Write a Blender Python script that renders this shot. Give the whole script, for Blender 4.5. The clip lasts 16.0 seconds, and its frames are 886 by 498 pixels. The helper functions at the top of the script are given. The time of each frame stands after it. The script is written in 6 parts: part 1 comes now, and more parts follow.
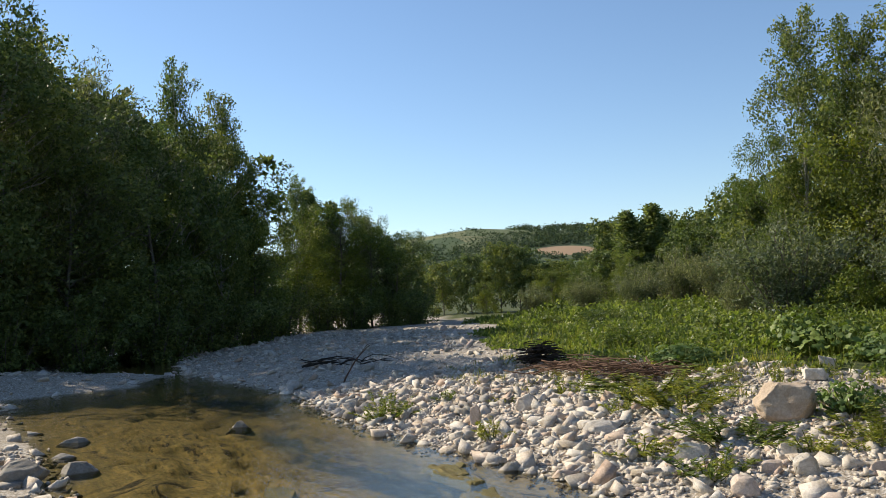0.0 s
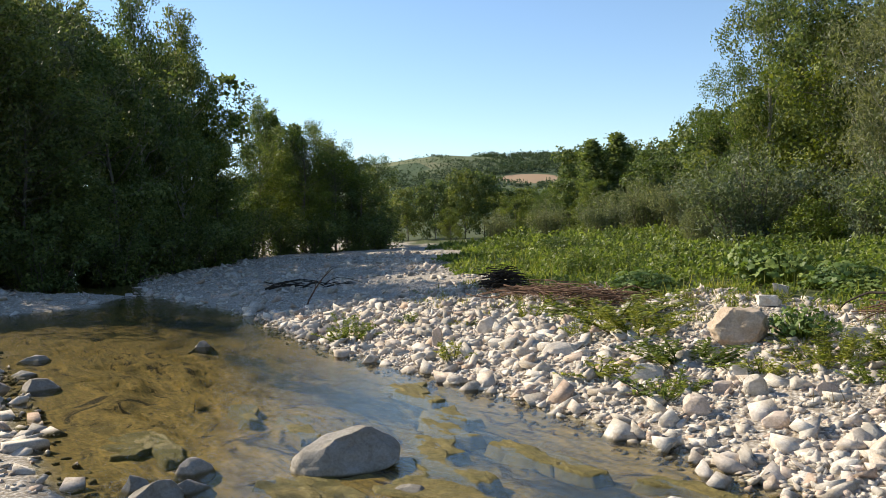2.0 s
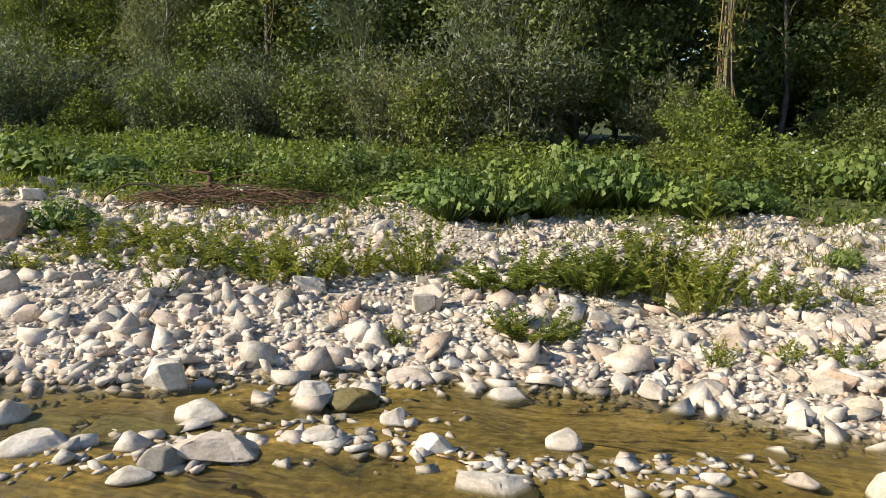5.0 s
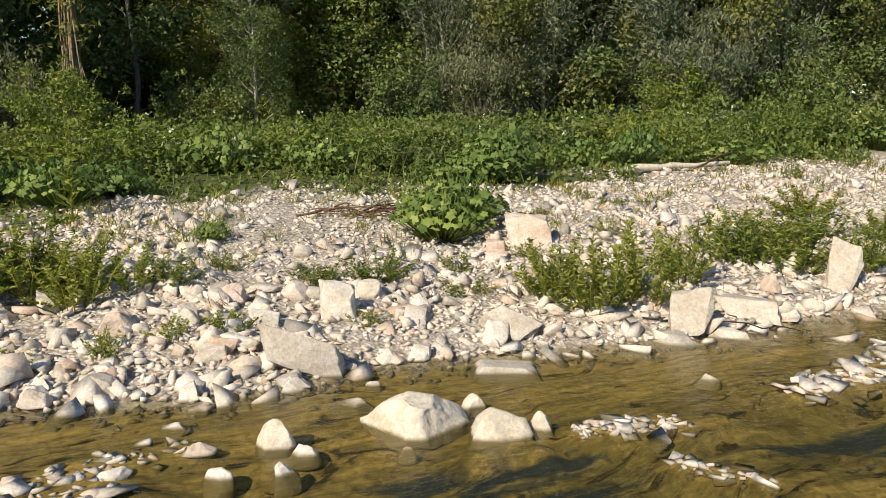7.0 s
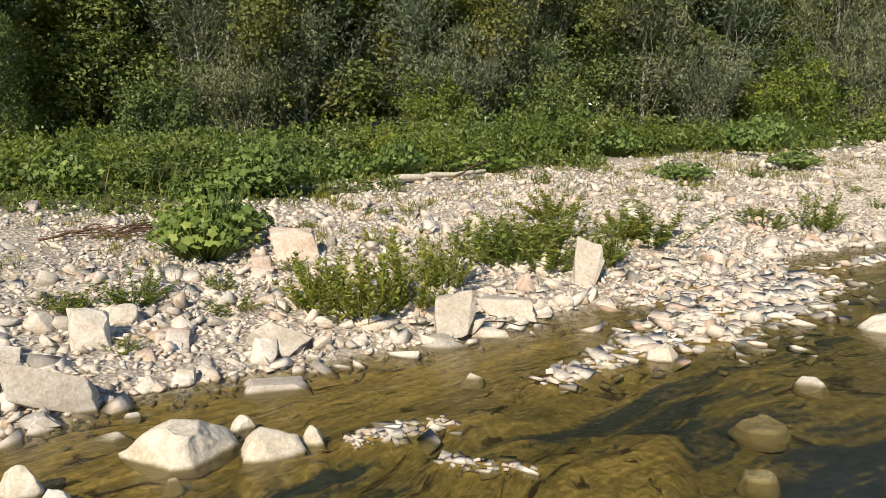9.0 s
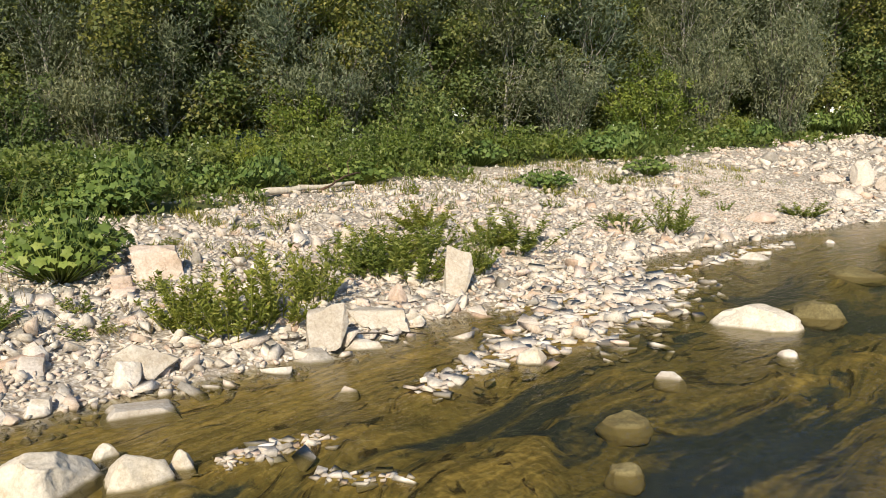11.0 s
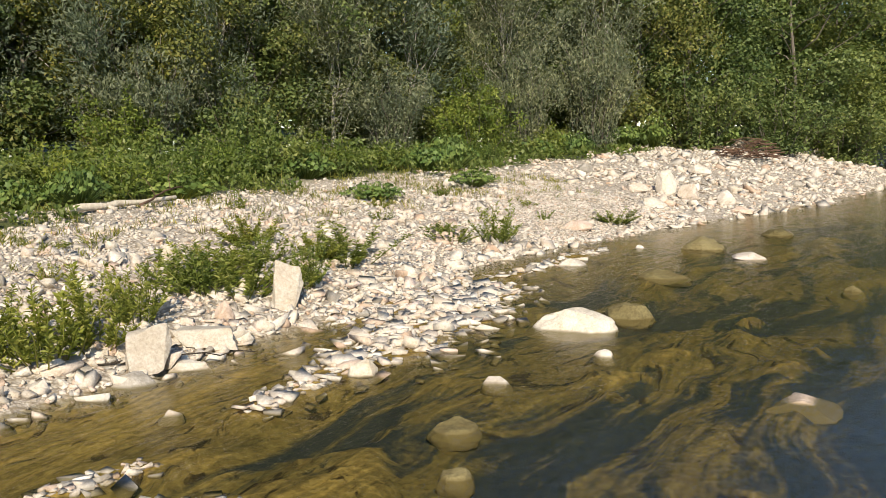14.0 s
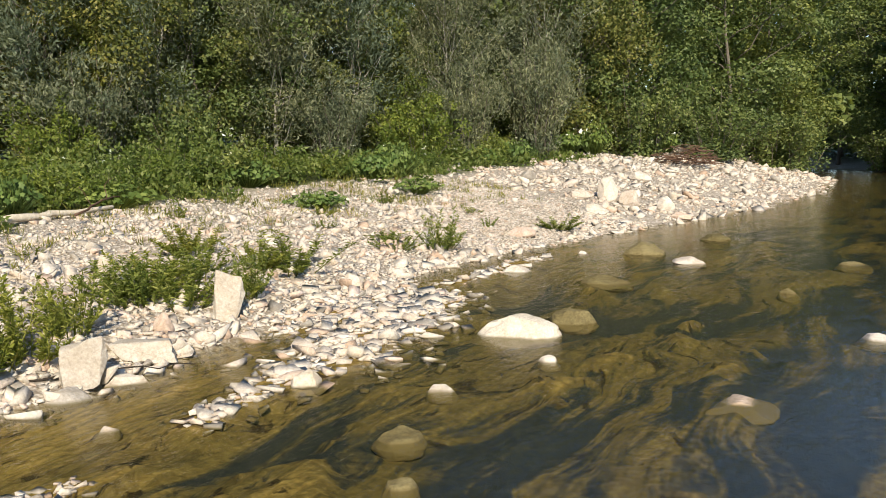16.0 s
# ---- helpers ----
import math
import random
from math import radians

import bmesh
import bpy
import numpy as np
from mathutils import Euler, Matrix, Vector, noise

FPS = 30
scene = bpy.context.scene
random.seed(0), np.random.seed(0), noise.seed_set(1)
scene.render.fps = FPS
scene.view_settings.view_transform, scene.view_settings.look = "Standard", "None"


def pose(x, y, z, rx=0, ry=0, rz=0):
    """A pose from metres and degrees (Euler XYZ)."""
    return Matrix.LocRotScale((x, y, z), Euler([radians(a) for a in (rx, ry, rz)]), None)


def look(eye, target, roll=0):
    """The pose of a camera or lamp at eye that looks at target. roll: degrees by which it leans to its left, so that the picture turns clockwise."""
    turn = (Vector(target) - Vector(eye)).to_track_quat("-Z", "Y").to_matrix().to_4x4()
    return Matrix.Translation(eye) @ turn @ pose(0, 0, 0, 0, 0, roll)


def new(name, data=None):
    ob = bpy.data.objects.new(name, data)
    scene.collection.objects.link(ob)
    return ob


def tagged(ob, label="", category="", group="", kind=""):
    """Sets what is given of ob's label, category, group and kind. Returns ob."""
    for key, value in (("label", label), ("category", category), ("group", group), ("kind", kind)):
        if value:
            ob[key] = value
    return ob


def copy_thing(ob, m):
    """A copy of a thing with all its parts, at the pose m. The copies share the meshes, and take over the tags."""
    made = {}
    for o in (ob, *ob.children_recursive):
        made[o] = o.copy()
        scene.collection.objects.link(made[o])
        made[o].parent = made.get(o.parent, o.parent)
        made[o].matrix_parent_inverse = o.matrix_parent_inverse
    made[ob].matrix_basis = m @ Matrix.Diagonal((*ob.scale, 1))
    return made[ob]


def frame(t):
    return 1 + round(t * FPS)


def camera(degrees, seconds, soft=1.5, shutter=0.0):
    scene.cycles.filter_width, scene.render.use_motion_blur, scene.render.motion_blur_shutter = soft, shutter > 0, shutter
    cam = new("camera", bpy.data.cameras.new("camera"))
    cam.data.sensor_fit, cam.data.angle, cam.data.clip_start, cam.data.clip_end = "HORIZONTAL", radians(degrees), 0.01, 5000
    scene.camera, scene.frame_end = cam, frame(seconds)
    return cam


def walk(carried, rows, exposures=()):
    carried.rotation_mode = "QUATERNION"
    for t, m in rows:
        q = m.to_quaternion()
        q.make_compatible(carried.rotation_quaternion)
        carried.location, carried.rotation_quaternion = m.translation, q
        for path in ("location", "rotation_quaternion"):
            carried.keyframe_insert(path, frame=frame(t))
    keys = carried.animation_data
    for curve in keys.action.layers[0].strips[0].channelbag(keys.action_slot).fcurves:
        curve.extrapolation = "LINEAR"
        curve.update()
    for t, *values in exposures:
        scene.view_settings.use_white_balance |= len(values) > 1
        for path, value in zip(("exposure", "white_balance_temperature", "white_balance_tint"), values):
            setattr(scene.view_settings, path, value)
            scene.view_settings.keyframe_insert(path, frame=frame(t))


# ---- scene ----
EXPOSURES = [(0.0, 0.47), (1.5, 0.63), (3.5, 0.78), (6.0, 0.54), (8.5, 0.46), (11.0, 0.48), (16.0, 0.54)]
LENS = 55.76
cam = camera(LENS, 16.0, soft=0.45)
PATH = [
    (0.0, pose(-0.256, 0.240, 2.011, 93.46, 2.42, 0.15)),
    (0.5, pose(-0.273, 0.258, 1.998, 92.69, 1.52, -0.09)),
    (1.0, pose(-0.291, 0.259, 1.992, 92.13, 1.48, -0.61)),
    (1.5, pose(-0.289, 0.285, 1.977, 91.26, 1.65, -1.34)),
    (2.0, pose(-0.256, 0.240, 1.963, 88.35, 1.55, -2.30)),
    (2.5, pose(-0.209, 0.175, 1.964, 86.82, 0.91, -9.23)),
    (3.0, pose(-0.139, 0.186, 1.956, 86.16, 0.20, -18.77)),
    (3.5, pose(-0.084, 0.120, 1.932, 83.42, -0.80, -29.69)),
    (3.7, pose(-0.066, 0.102, 1.938, 82.31, -1.18, -34.21)),
    (5.8, pose(0.073, -0.088, 1.978, 80.98, -0.04, -59.55)),
    (6.0, pose(0.095, -0.073, 1.970, 80.66, 0.14, -64.69)),
    (6.5, pose(0.126, -0.035, 1.953, 80.01, -0.37, -78.03)),
    (7.0, pose(0.143, -0.044, 1.955, 80.18, -0.02, -89.53)),
    (7.5, pose(0.150, -0.053, 1.952, 80.14, 0.18, -96.95)),
    (8.0, pose(0.121, -0.068, 1.951, 80.28, 0.16, -101.32)),
    (8.5, pose(0.136, -0.090, 1.955, 80.61, 0.23, -103.80)),
    (11.0, pose(0.120, -0.107, 1.954, 81.65, 0.87, -114.23)),
    (11.5, pose(0.112, -0.108, 1.956, 81.55, 0.87, -118.70)),
    (12.0, pose(0.106, -0.103, 1.953, 81.62, 0.79, -119.66)),
    (12.5, pose(0.101, -0.106, 1.958, 81.92, 0.91, -119.70)),
    (13.0, pose(0.103, -0.104, 1.961, 82.06, 0.80, -120.18)),
    (13.5, pose(0.096, -0.116, 1.960, 82.13, 0.81, -122.40)),
    (14.0, pose(0.087, -0.122, 1.963, 82.30, 0.75, -125.78)),
    (14.5, pose(0.096, -0.120, 1.964, 82.57, 0.67, -126.06)),
    (15.0, pose(0.100, -0.120, 1.963, 82.64, 0.87, -126.15)),
    (15.5, pose(0.111, -0.147, 1.959, 82.78, 0.83, -127.88)),
    (16.0, pose(0.098, -0.154, 1.959, 82.77, 0.89, -129.54)),
]
walk(cam, PATH, EXPOSURES)

# ---- light ----
SUN_TO = Vector((-0.85, 0.53, 0.0)).normalized()
SUN_UP = radians(34)
world = bpy.data.worlds.new("world")
scene.world = world
world.use_nodes = True
wn = world.node_tree
sky = wn.nodes.new("ShaderNodeTexSky")
sky.sky_type, sky.sun_disc = "NISHITA", False
sky.sun_elevation = SUN_UP
sky.sun_rotation = math.atan2(SUN_TO.x, SUN_TO.y)
sky.air_density, sky.dust_density, sky.ozone_density = 1.0, 0.05, 3.2
wn.nodes["Background"].inputs["Strength"].default_value = 0.11
wn.links.new(sky.outputs[0], wn.nodes["Background"].inputs["Color"])
sun_data = bpy.data.lights.new("sun", "SUN")
sun_data.energy, sun_data.angle, sun_data.color = 4.8, radians(0.53), (1.0, 0.89, 0.70)
sun = new("sun", sun_data)
sun.matrix_world = look((0, 0, 0), -(SUN_TO * math.cos(SUN_UP) + Vector((0, 0, math.sin(SUN_UP)))))
sun.location = (-30, 40, 40)

# ---- materials ----
def nodes_of(name, rough=0.8, spec=0.3):
    mat = bpy.data.materials.new(name)
    mat.use_nodes = True
    nt = mat.node_tree
    bsdf = nt.nodes["Principled BSDF"]
    bsdf.inputs["Roughness"].default_value = rough
    bsdf.inputs["Specular IOR Level"].default_value = spec
    return mat, nt, bsdf


def node(nt, kind, **values):
    n = nt.nodes.new(kind)
    for key, value in values.items():
        n.inputs[key.replace("_", " ")].default_value = value
    return n


def ramp(nt, source, stops):
    r = nt.nodes.new("ShaderNodeValToRGB")
    while len(r.color_ramp.elements) < len(stops):
        r.color_ramp.elements.new(0.5)
    for e, (at, col) in zip(r.color_ramp.elements, stops):
        e.position, e.color = at, (*col, 1)
    nt.links.new(source, r.inputs[0])
    return r.outputs[0]


def mix(nt, kind, fac, a, b):
    m = nt.nodes.new("ShaderNodeMix")
    m.data_type, m.blend_type = "RGBA", kind
    for sock, v in ((m.inputs[0], fac), (m.inputs[6], a), (m.inputs[7], b)):
        if isinstance(v, bpy.types.NodeSocket):
            nt.links.new(v, sock)
        else:
            sock.default_value = (*v, 1) if isinstance(v, tuple) else v
    return m.outputs[2]


def noise_of(nt, scale, detail=5.0, rough=0.6, vec=None, distort=0.0):
    n = node(nt, "ShaderNodeTexNoise", Scale=scale, Detail=detail, Roughness=rough, Distortion=distort)
    if vec is not None:
        nt.links.new(vec, n.inputs["Vector"])
    return n.outputs["Fac"]


def where(nt):
    return nt.nodes.new("ShaderNodeNewGeometry").outputs["Position"]


def bump(nt, bsdf, height, strength=0.5, distance=0.02):
    b = node(nt, "ShaderNodeBump", Strength=strength, Distance=distance)
    nt.links.new(height, b.inputs["Height"])
    nt.links.new(b.outputs[0], bsdf.inputs["Normal"])


def leaf_material(name, dark, mid, light, translucency=0.3, rough=0.55):
    mat, nt, bsdf = nodes_of(name, rough, 0.3)
    geo = nt.nodes.new("ShaderNodeNewGeometry")
    col = ramp(nt, geo.outputs["Random Per Island"], [(0.0, dark), (0.6, mid), (1.0, light)])
    # boughs and whole plants differ in tone
    bough = noise_of(nt, 0.9, 3.0, 0.6, geo.outputs["Position"])
    col = mix(nt, "MULTIPLY", 1.0, col, ramp(nt, bough, [(0.3, (0.66, 0.72, 0.70)), (0.7, (1.24, 1.16, 1.00))]))
    plant = nt.nodes.new("ShaderNodeObjectInfo").outputs["Random"]
    col = mix(nt, "MULTIPLY", 1.0, col, ramp(nt, plant, [(0.0, (0.78, 0.86, 0.90)), (0.5, (1.0, 1.0, 1.0)), (1.0, (1.12, 1.05, 0.90))]))
    nt.links.new(col, bsdf.inputs["Base Color"])
    tr = nt.nodes.new("ShaderNodeBsdfTranslucent")
    nt.links.new(mix(nt, "MULTIPLY", 1.0, col, (1.25, 1.3, 0.6)), tr.inputs["Color"])
    ms = nt.nodes.new("ShaderNodeMixShader")
    ms.inputs[0].default_value = translucency
    nt.links.new(bsdf.outputs[0], ms.inputs[1])
    nt.links.new(tr.outputs[0], ms.inputs[2])
    nt.links.new(ms.outputs[0], nt.nodes["Material Output"].inputs["Surface"])
    return mat


def bark_material(name, a, b):
    mat, nt, bsdf = nodes_of(name, 0.9, 0.2)
    mp = node(nt, "ShaderNodeMapping")
    mp.inputs["Scale"].default_value = (9, 9, 1.6)
    nt.links.new(where(nt), mp.inputs["Vector"])
    f = noise_of(nt, 1.6, 6.0, 0.7, mp.outputs[0])
    nt.links.new(ramp(nt, f, [(0.3, a), (0.7, b)]), bsdf.inputs["Base Color"])
    bump(nt, bsdf, f, 0.8, 0.03)
    return mat


def stone_material(name, tones, island):
    mat, nt, bsdf = nodes_of(name, 0.86, 0.25)
    geo = nt.nodes.new("ShaderNodeNewGeometry")
    if island:
        pick = geo.outputs["Random Per Island"]
    else:
        pick = nt.nodes.new("ShaderNodeObjectInfo").outputs["Random"]
    col = ramp(nt, pick, tones)
    fine = noise_of(nt, 38.0, 6.0, 0.7, geo.outputs["Position"])
    patch = noise_of(nt, 6.0, 4.0, 0.65, geo.outputs["Position"], 0.6)
    col = mix(nt, "MULTIPLY", 1.0, col, ramp(nt, fine, [(0.25, (0.66, 0.64, 0.62)), (0.65, (1.06, 1.06, 1.06))]))
    col = mix(nt, "MULTIPLY", 0.8, col, ramp(nt, patch, [(0.3, (0.78, 0.74, 0.66)), (0.6, (1.05, 1.05, 1.05))]))
    # cracks and stains
    warp = mix(nt, "LINEAR_LIGHT", 0.10, geo.outputs["Position"], patch)
    crack = node(nt, "ShaderNodeTexVoronoi", Scale=6.5)
    crack.feature = "DISTANCE_TO_EDGE"
    nt.links.new(warp, crack.inputs["Vector"])
    col = mix(nt, "MULTIPLY", 0.35, col, ramp(nt, crack.outputs["Distance"], [(0.0, (0.62, 0.58, 0.52)), (0.03, (1.0, 1.0, 1.0))]))
    stain = noise_of(nt, 2.2, 5.0, 0.7, geo.outputs["Position"], 1.0)
    col = mix(nt, "MULTIPLY", 0.7, col, ramp(nt, stain, [(0.34, (0.80, 0.73, 0.64)), (0.50, (1.0, 1.0, 1.0))]))
    # the damp algae-stained foot of stones that stand at the water line
    sep = nt.nodes.new("ShaderNodeSeparateXYZ")
    nt.links.new(geo.outputs["Position"], sep.inputs[0])
    wet = node(nt, "ShaderNodeMapRange")
    for k, v in (("From Min", -0.012), ("From Max", 0.018), ("To Min", 1.0), ("To Max", 0.0)):
        wet.inputs[k].default_value = v
    nt.links.new(sep.outputs["Z"], wet.inputs["Value"])
    col = mix(nt, "MIX", wet.outputs[0], col, (0.115, 0.085, 0.030))
    nt.links.new(col, bsdf.inputs["Base Color"])
    bedding = node(nt, "ShaderNodeMapping")
    bedding.inputs["Rotation"].default_value = (0.5, 0.3, 0)
    bedding.inputs["Scale"].default_value = (3, 3, 22)
    nt.links.new(geo.outputs["Position"], bedding.inputs["Vector"])
    layers = noise_of(nt, 1.0, 4.0, 0.6, bedding.outputs[0], 0.4)
    bump(nt, bsdf, mix(nt, "MIX", 0.45, fine, layers), 0.7, 0.02)
    return mat


TONES = [(0.0, (0.29, 0.27, 0.24)), (0.12, (0.54, 0.49, 0.43)), (0.38, (0.68, 0.63, 0.56)), (0.52, (0.58, 0.50, 0.43)),
         (0.80, (0.71, 0.66, 0.59)), (0.93, (0.52, 0.39, 0.30)), (1.0, (0.71, 0.59, 0.52))]
STONES = stone_material("limestone_rubble", TONES, True)
STONE = stone_material("limestone", TONES, False)
STONE_WHITE = stone_material("white_limestone", [(0.0, (0.58, 0.51, 0.41)), (1.0, (0.68, 0.62, 0.53))], False)
STONE_SLAB = stone_material("grey_slab_limestone", [(0.0, (0.47, 0.42, 0.36)), (1.0, (0.56, 0.51, 0.44))], False)
STONE_PINK = stone_material("pinkish_sandstone", [(0.0, (0.56, 0.45, 0.37)), (1.0, (0.66, 0.55, 0.47))], False)
STONE_OCHRE = stone_material("ochre_sandstone", [(0.0, (0.53, 0.42, 0.32)), (1.0, (0.58, 0.47, 0.37))], False)
# darker than the other limestone: the near rocks' shade is in this grey
STONE_SHADE_GREY = stone_material("shade_grey_limestone", [(0.0, (0.27, 0.25, 0.22)), (1.0, (0.36, 0.33, 0.29))], False)
STONE_MOSSY = stone_material("algae_covered_stone", [(0.0, (0.12, 0.10, 0.040)), (1.0, (0.21, 0.175, 0.085))], False)

LEAF_POPLAR = leaf_material("poplar_leaves", (0.075, 0.106, 0.037), (0.146, 0.189, 0.074), (0.282, 0.311, 0.144), 0.42)
LEAF_LOCUST = leaf_material("locust_leaves", (0.075, 0.109, 0.017), (0.152, 0.198, 0.034), (0.254, 0.286, 0.066))
LEAF_WILLOW = leaf_material("willow_leaves", (0.094, 0.113, 0.069), (0.162, 0.186, 0.122), (0.3, 0.324, 0.235), 0.38)
LEAF_ALDER = leaf_material("alder_leaves", (0.068, 0.097, 0.029), (0.142, 0.184, 0.057), (0.244, 0.273, 0.097))
LEAF_MAPLE = leaf_material("maple_leaves", (0.081, 0.1, 0.027), (0.157, 0.178, 0.051), (0.27, 0.253, 0.083))
LEAF_HERB = leaf_material("herb_leaves", (0.110, 0.145, 0.034), (0.215, 0.258, 0.064), (0.36, 0.37, 0.15), 0.45)
LEAF_GRASS = leaf_material("grass_blades", (0.11, 0.13, 0.025), (0.20, 0.22, 0.045), (0.40, 0.36, 0.13), 0.5)
LEAF_BURDOCK = leaf_material("burdock_leaves", (0.080, 0.130, 0.032), (0.150, 0.215, 0.055), (0.25, 0.31, 0.095))
LEAF_SHRUB = leaf_material("willowherb_leaves", (0.12, 0.15, 0.028), (0.24, 0.275, 0.060), (0.42, 0.42, 0.15), 0.45)
# pale bluish tones: the haze of distance mixed into the far foliage's colour
LEAF_HAZED = leaf_material("hazed_foliage", (0.065, 0.088, 0.055), (0.095, 0.125, 0.075), (0.135, 0.168, 0.098), 0.2, 0.9)
LEAF_DRY = leaf_material("dry_stalks", (0.16, 0.11, 0.06), (0.26, 0.19, 0.11), (0.38, 0.30, 0.19), 0.1)
FLOWER = leaf_material("pale_flowers", (0.55, 0.55, 0.42), (0.70, 0.70, 0.60), (0.80, 0.78, 0.70), 0.2)
BARK = bark_material("grey_brown_bark", (0.09, 0.075, 0.058), (0.20, 0.175, 0.145))
BARK_PALE = bark_material("pale_bark", (0.24, 0.22, 0.18), (0.45, 0.42, 0.36))
DRIFT = bark_material("driftwood_brown", (0.070, 0.040, 0.027), (0.175, 0.105, 0.070))
DRIFT_PALE = bark_material("bleached_driftwood", (0.42, 0.35, 0.26), (0.66, 0.59, 0.48))
DRIFT_DARK = bark_material("dark_rootwood", (0.020, 0.016, 0.013), (0.060, 0.048, 0.038))


def ground_material():
    mat, nt, bsdf = nodes_of("ground_cover", 0.9, 0.2)
    pos = where(nt)
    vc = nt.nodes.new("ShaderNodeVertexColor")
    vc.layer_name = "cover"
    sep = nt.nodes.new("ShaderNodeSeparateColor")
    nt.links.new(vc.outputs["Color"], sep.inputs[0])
    # gravel between the stones
    wob = noise_of(nt, 9.0, 3.0, 0.6, pos)
    shake = mix(nt, "LINEAR_LIGHT", 0.06, pos, wob)
    vor = node(nt, "ShaderNodeTexVoronoi", Scale=26.0)
    nt.links.new(shake, vor.inputs["Vector"])
    g1 = ramp(nt, vor.outputs["Color"], [(0.0, (0.30, 0.26, 0.22)), (0.5, (0.50, 0.45, 0.39)), (1.0, (0.68, 0.62, 0.54))])
    # gaps between the pebbles darkened: crevice shade put into the colour
    edge = ramp(nt, vor.outputs["Distance"], [(0.2, (1.0, 1.0, 1.0)), (0.7, (0.52, 0.48, 0.42))])
    gravel = mix(nt, "MULTIPLY", 1.0, g1, edge)
    # soil and low growth
    n1 = noise_of(nt, 3.0, 6.0, 0.7, pos)
    soil = ramp(nt, n1, [(0.3, (0.045, 0.055, 0.018)), (0.6, (0.08, 0.095, 0.03)), (0.8, (0.15, 0.13, 0.06))])
    # river bed: drawn out algae along the current
    uv = nt.nodes.new("ShaderNodeUVMap")
    uv.uv_map = "flow"
    mp = node(nt, "ShaderNodeMapping")
    mp.inputs["Scale"].default_value = (1.1, 9.0, 1)
    nt.links.new(uv.outputs[0], mp.inputs["Vector"])
    fibre = noise_of(nt, 1.0, 5.0, 0.65, mp.outputs[0], 1.4)
    fine = noise_of(nt, 16.0, 6.0, 0.7, pos, 0.5)
    weeds = ramp(nt, fine, [(0.25, (0.056, 0.038, 0.011)), (0.5, (0.150, 0.110, 0.034)), (0.75, (0.27, 0.205, 0.075))])
    weeds = mix(nt, "MULTIPLY", 1.0, weeds, ramp(nt, fibre, [(0.3, (0.55, 0.55, 0.5)), (0.65, (1.2, 1.15, 1.05))]))
    # bed between the weed near black: deep water's dimness put into its colour
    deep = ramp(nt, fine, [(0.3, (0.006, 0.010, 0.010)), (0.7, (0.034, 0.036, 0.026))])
    # banks of weed with eddies between them: bent, drawn out, frayed
    broad = node(nt, "ShaderNodeMapping")
    broad.inputs["Scale"].default_value = (0.55, 0.75, 1)
    nt.links.new(uv.outputs[0], broad.inputs["Vector"])
    eddy = node(nt, "ShaderNodeTexNoise", Scale=1.0, Detail=1.5, Roughness=0.5)
    nt.links.new(broad.outputs[0], eddy.inputs["Vector"])
    bent = mix(nt, "LINEAR_LIGHT", 0.75, uv.outputs[0], eddy.outputs["Color"])
    drawn = node(nt, "ShaderNodeMapping")
    drawn.inputs["Scale"].default_value = (0.42, 2.5, 1)
    nt.links.new(bent, drawn.inputs["Vector"])
    strand = noise_of(nt, 1.0, 4.5, 0.52, drawn.outputs[0], 0.35)
    thin = node(nt, "ShaderNodeMapping")
    thin.inputs["Scale"].default_value = (1.0, 11.0, 1)
    nt.links.new(bent, thin.inputs["Vector"])
    hair = noise_of(nt, 1.0, 4.0, 0.6, thin.outputs[0], 0.3)
    frayed = mix(nt, "MIX", 0.09, mix(nt, "MIX", 0.26, strand, hair), fine)
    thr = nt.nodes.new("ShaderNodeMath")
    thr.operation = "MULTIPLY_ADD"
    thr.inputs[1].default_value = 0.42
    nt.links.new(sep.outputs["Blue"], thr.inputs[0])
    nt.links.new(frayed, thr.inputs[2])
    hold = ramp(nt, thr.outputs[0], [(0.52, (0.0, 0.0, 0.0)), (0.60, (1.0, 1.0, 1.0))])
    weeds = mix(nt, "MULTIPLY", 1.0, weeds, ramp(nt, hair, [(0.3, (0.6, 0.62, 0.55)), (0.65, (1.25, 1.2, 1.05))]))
    # weed darker under open water: dimming with depth is put into its colour
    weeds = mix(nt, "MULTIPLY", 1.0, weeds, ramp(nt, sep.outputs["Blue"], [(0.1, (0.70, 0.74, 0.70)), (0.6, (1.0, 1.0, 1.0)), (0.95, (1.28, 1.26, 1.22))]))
    # dark wisps of older growth on the tan bed
    wisp = node(nt, "ShaderNodeMapping")
    wisp.inputs["Scale"].default_value = (0.9, 2.4, 1)
    nt.links.new(bent, wisp.inputs["Vector"])
    old = noise_of(nt, 1.5, 6.0, 0.62, wisp.outputs[0], 1.6)
    weeds = mix(nt, "MULTIPLY", 1.0, weeds, ramp(nt, old, [(0.37, (0.20, 0.17, 0.13)), (0.43, (1.12, 1.10, 1.05))]))
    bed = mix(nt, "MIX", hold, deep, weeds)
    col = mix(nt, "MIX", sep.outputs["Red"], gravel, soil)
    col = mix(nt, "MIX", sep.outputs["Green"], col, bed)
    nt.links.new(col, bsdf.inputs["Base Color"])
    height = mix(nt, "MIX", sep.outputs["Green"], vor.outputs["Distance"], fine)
    bump(nt, bsdf, height, 0.45, 0.025)
    return mat


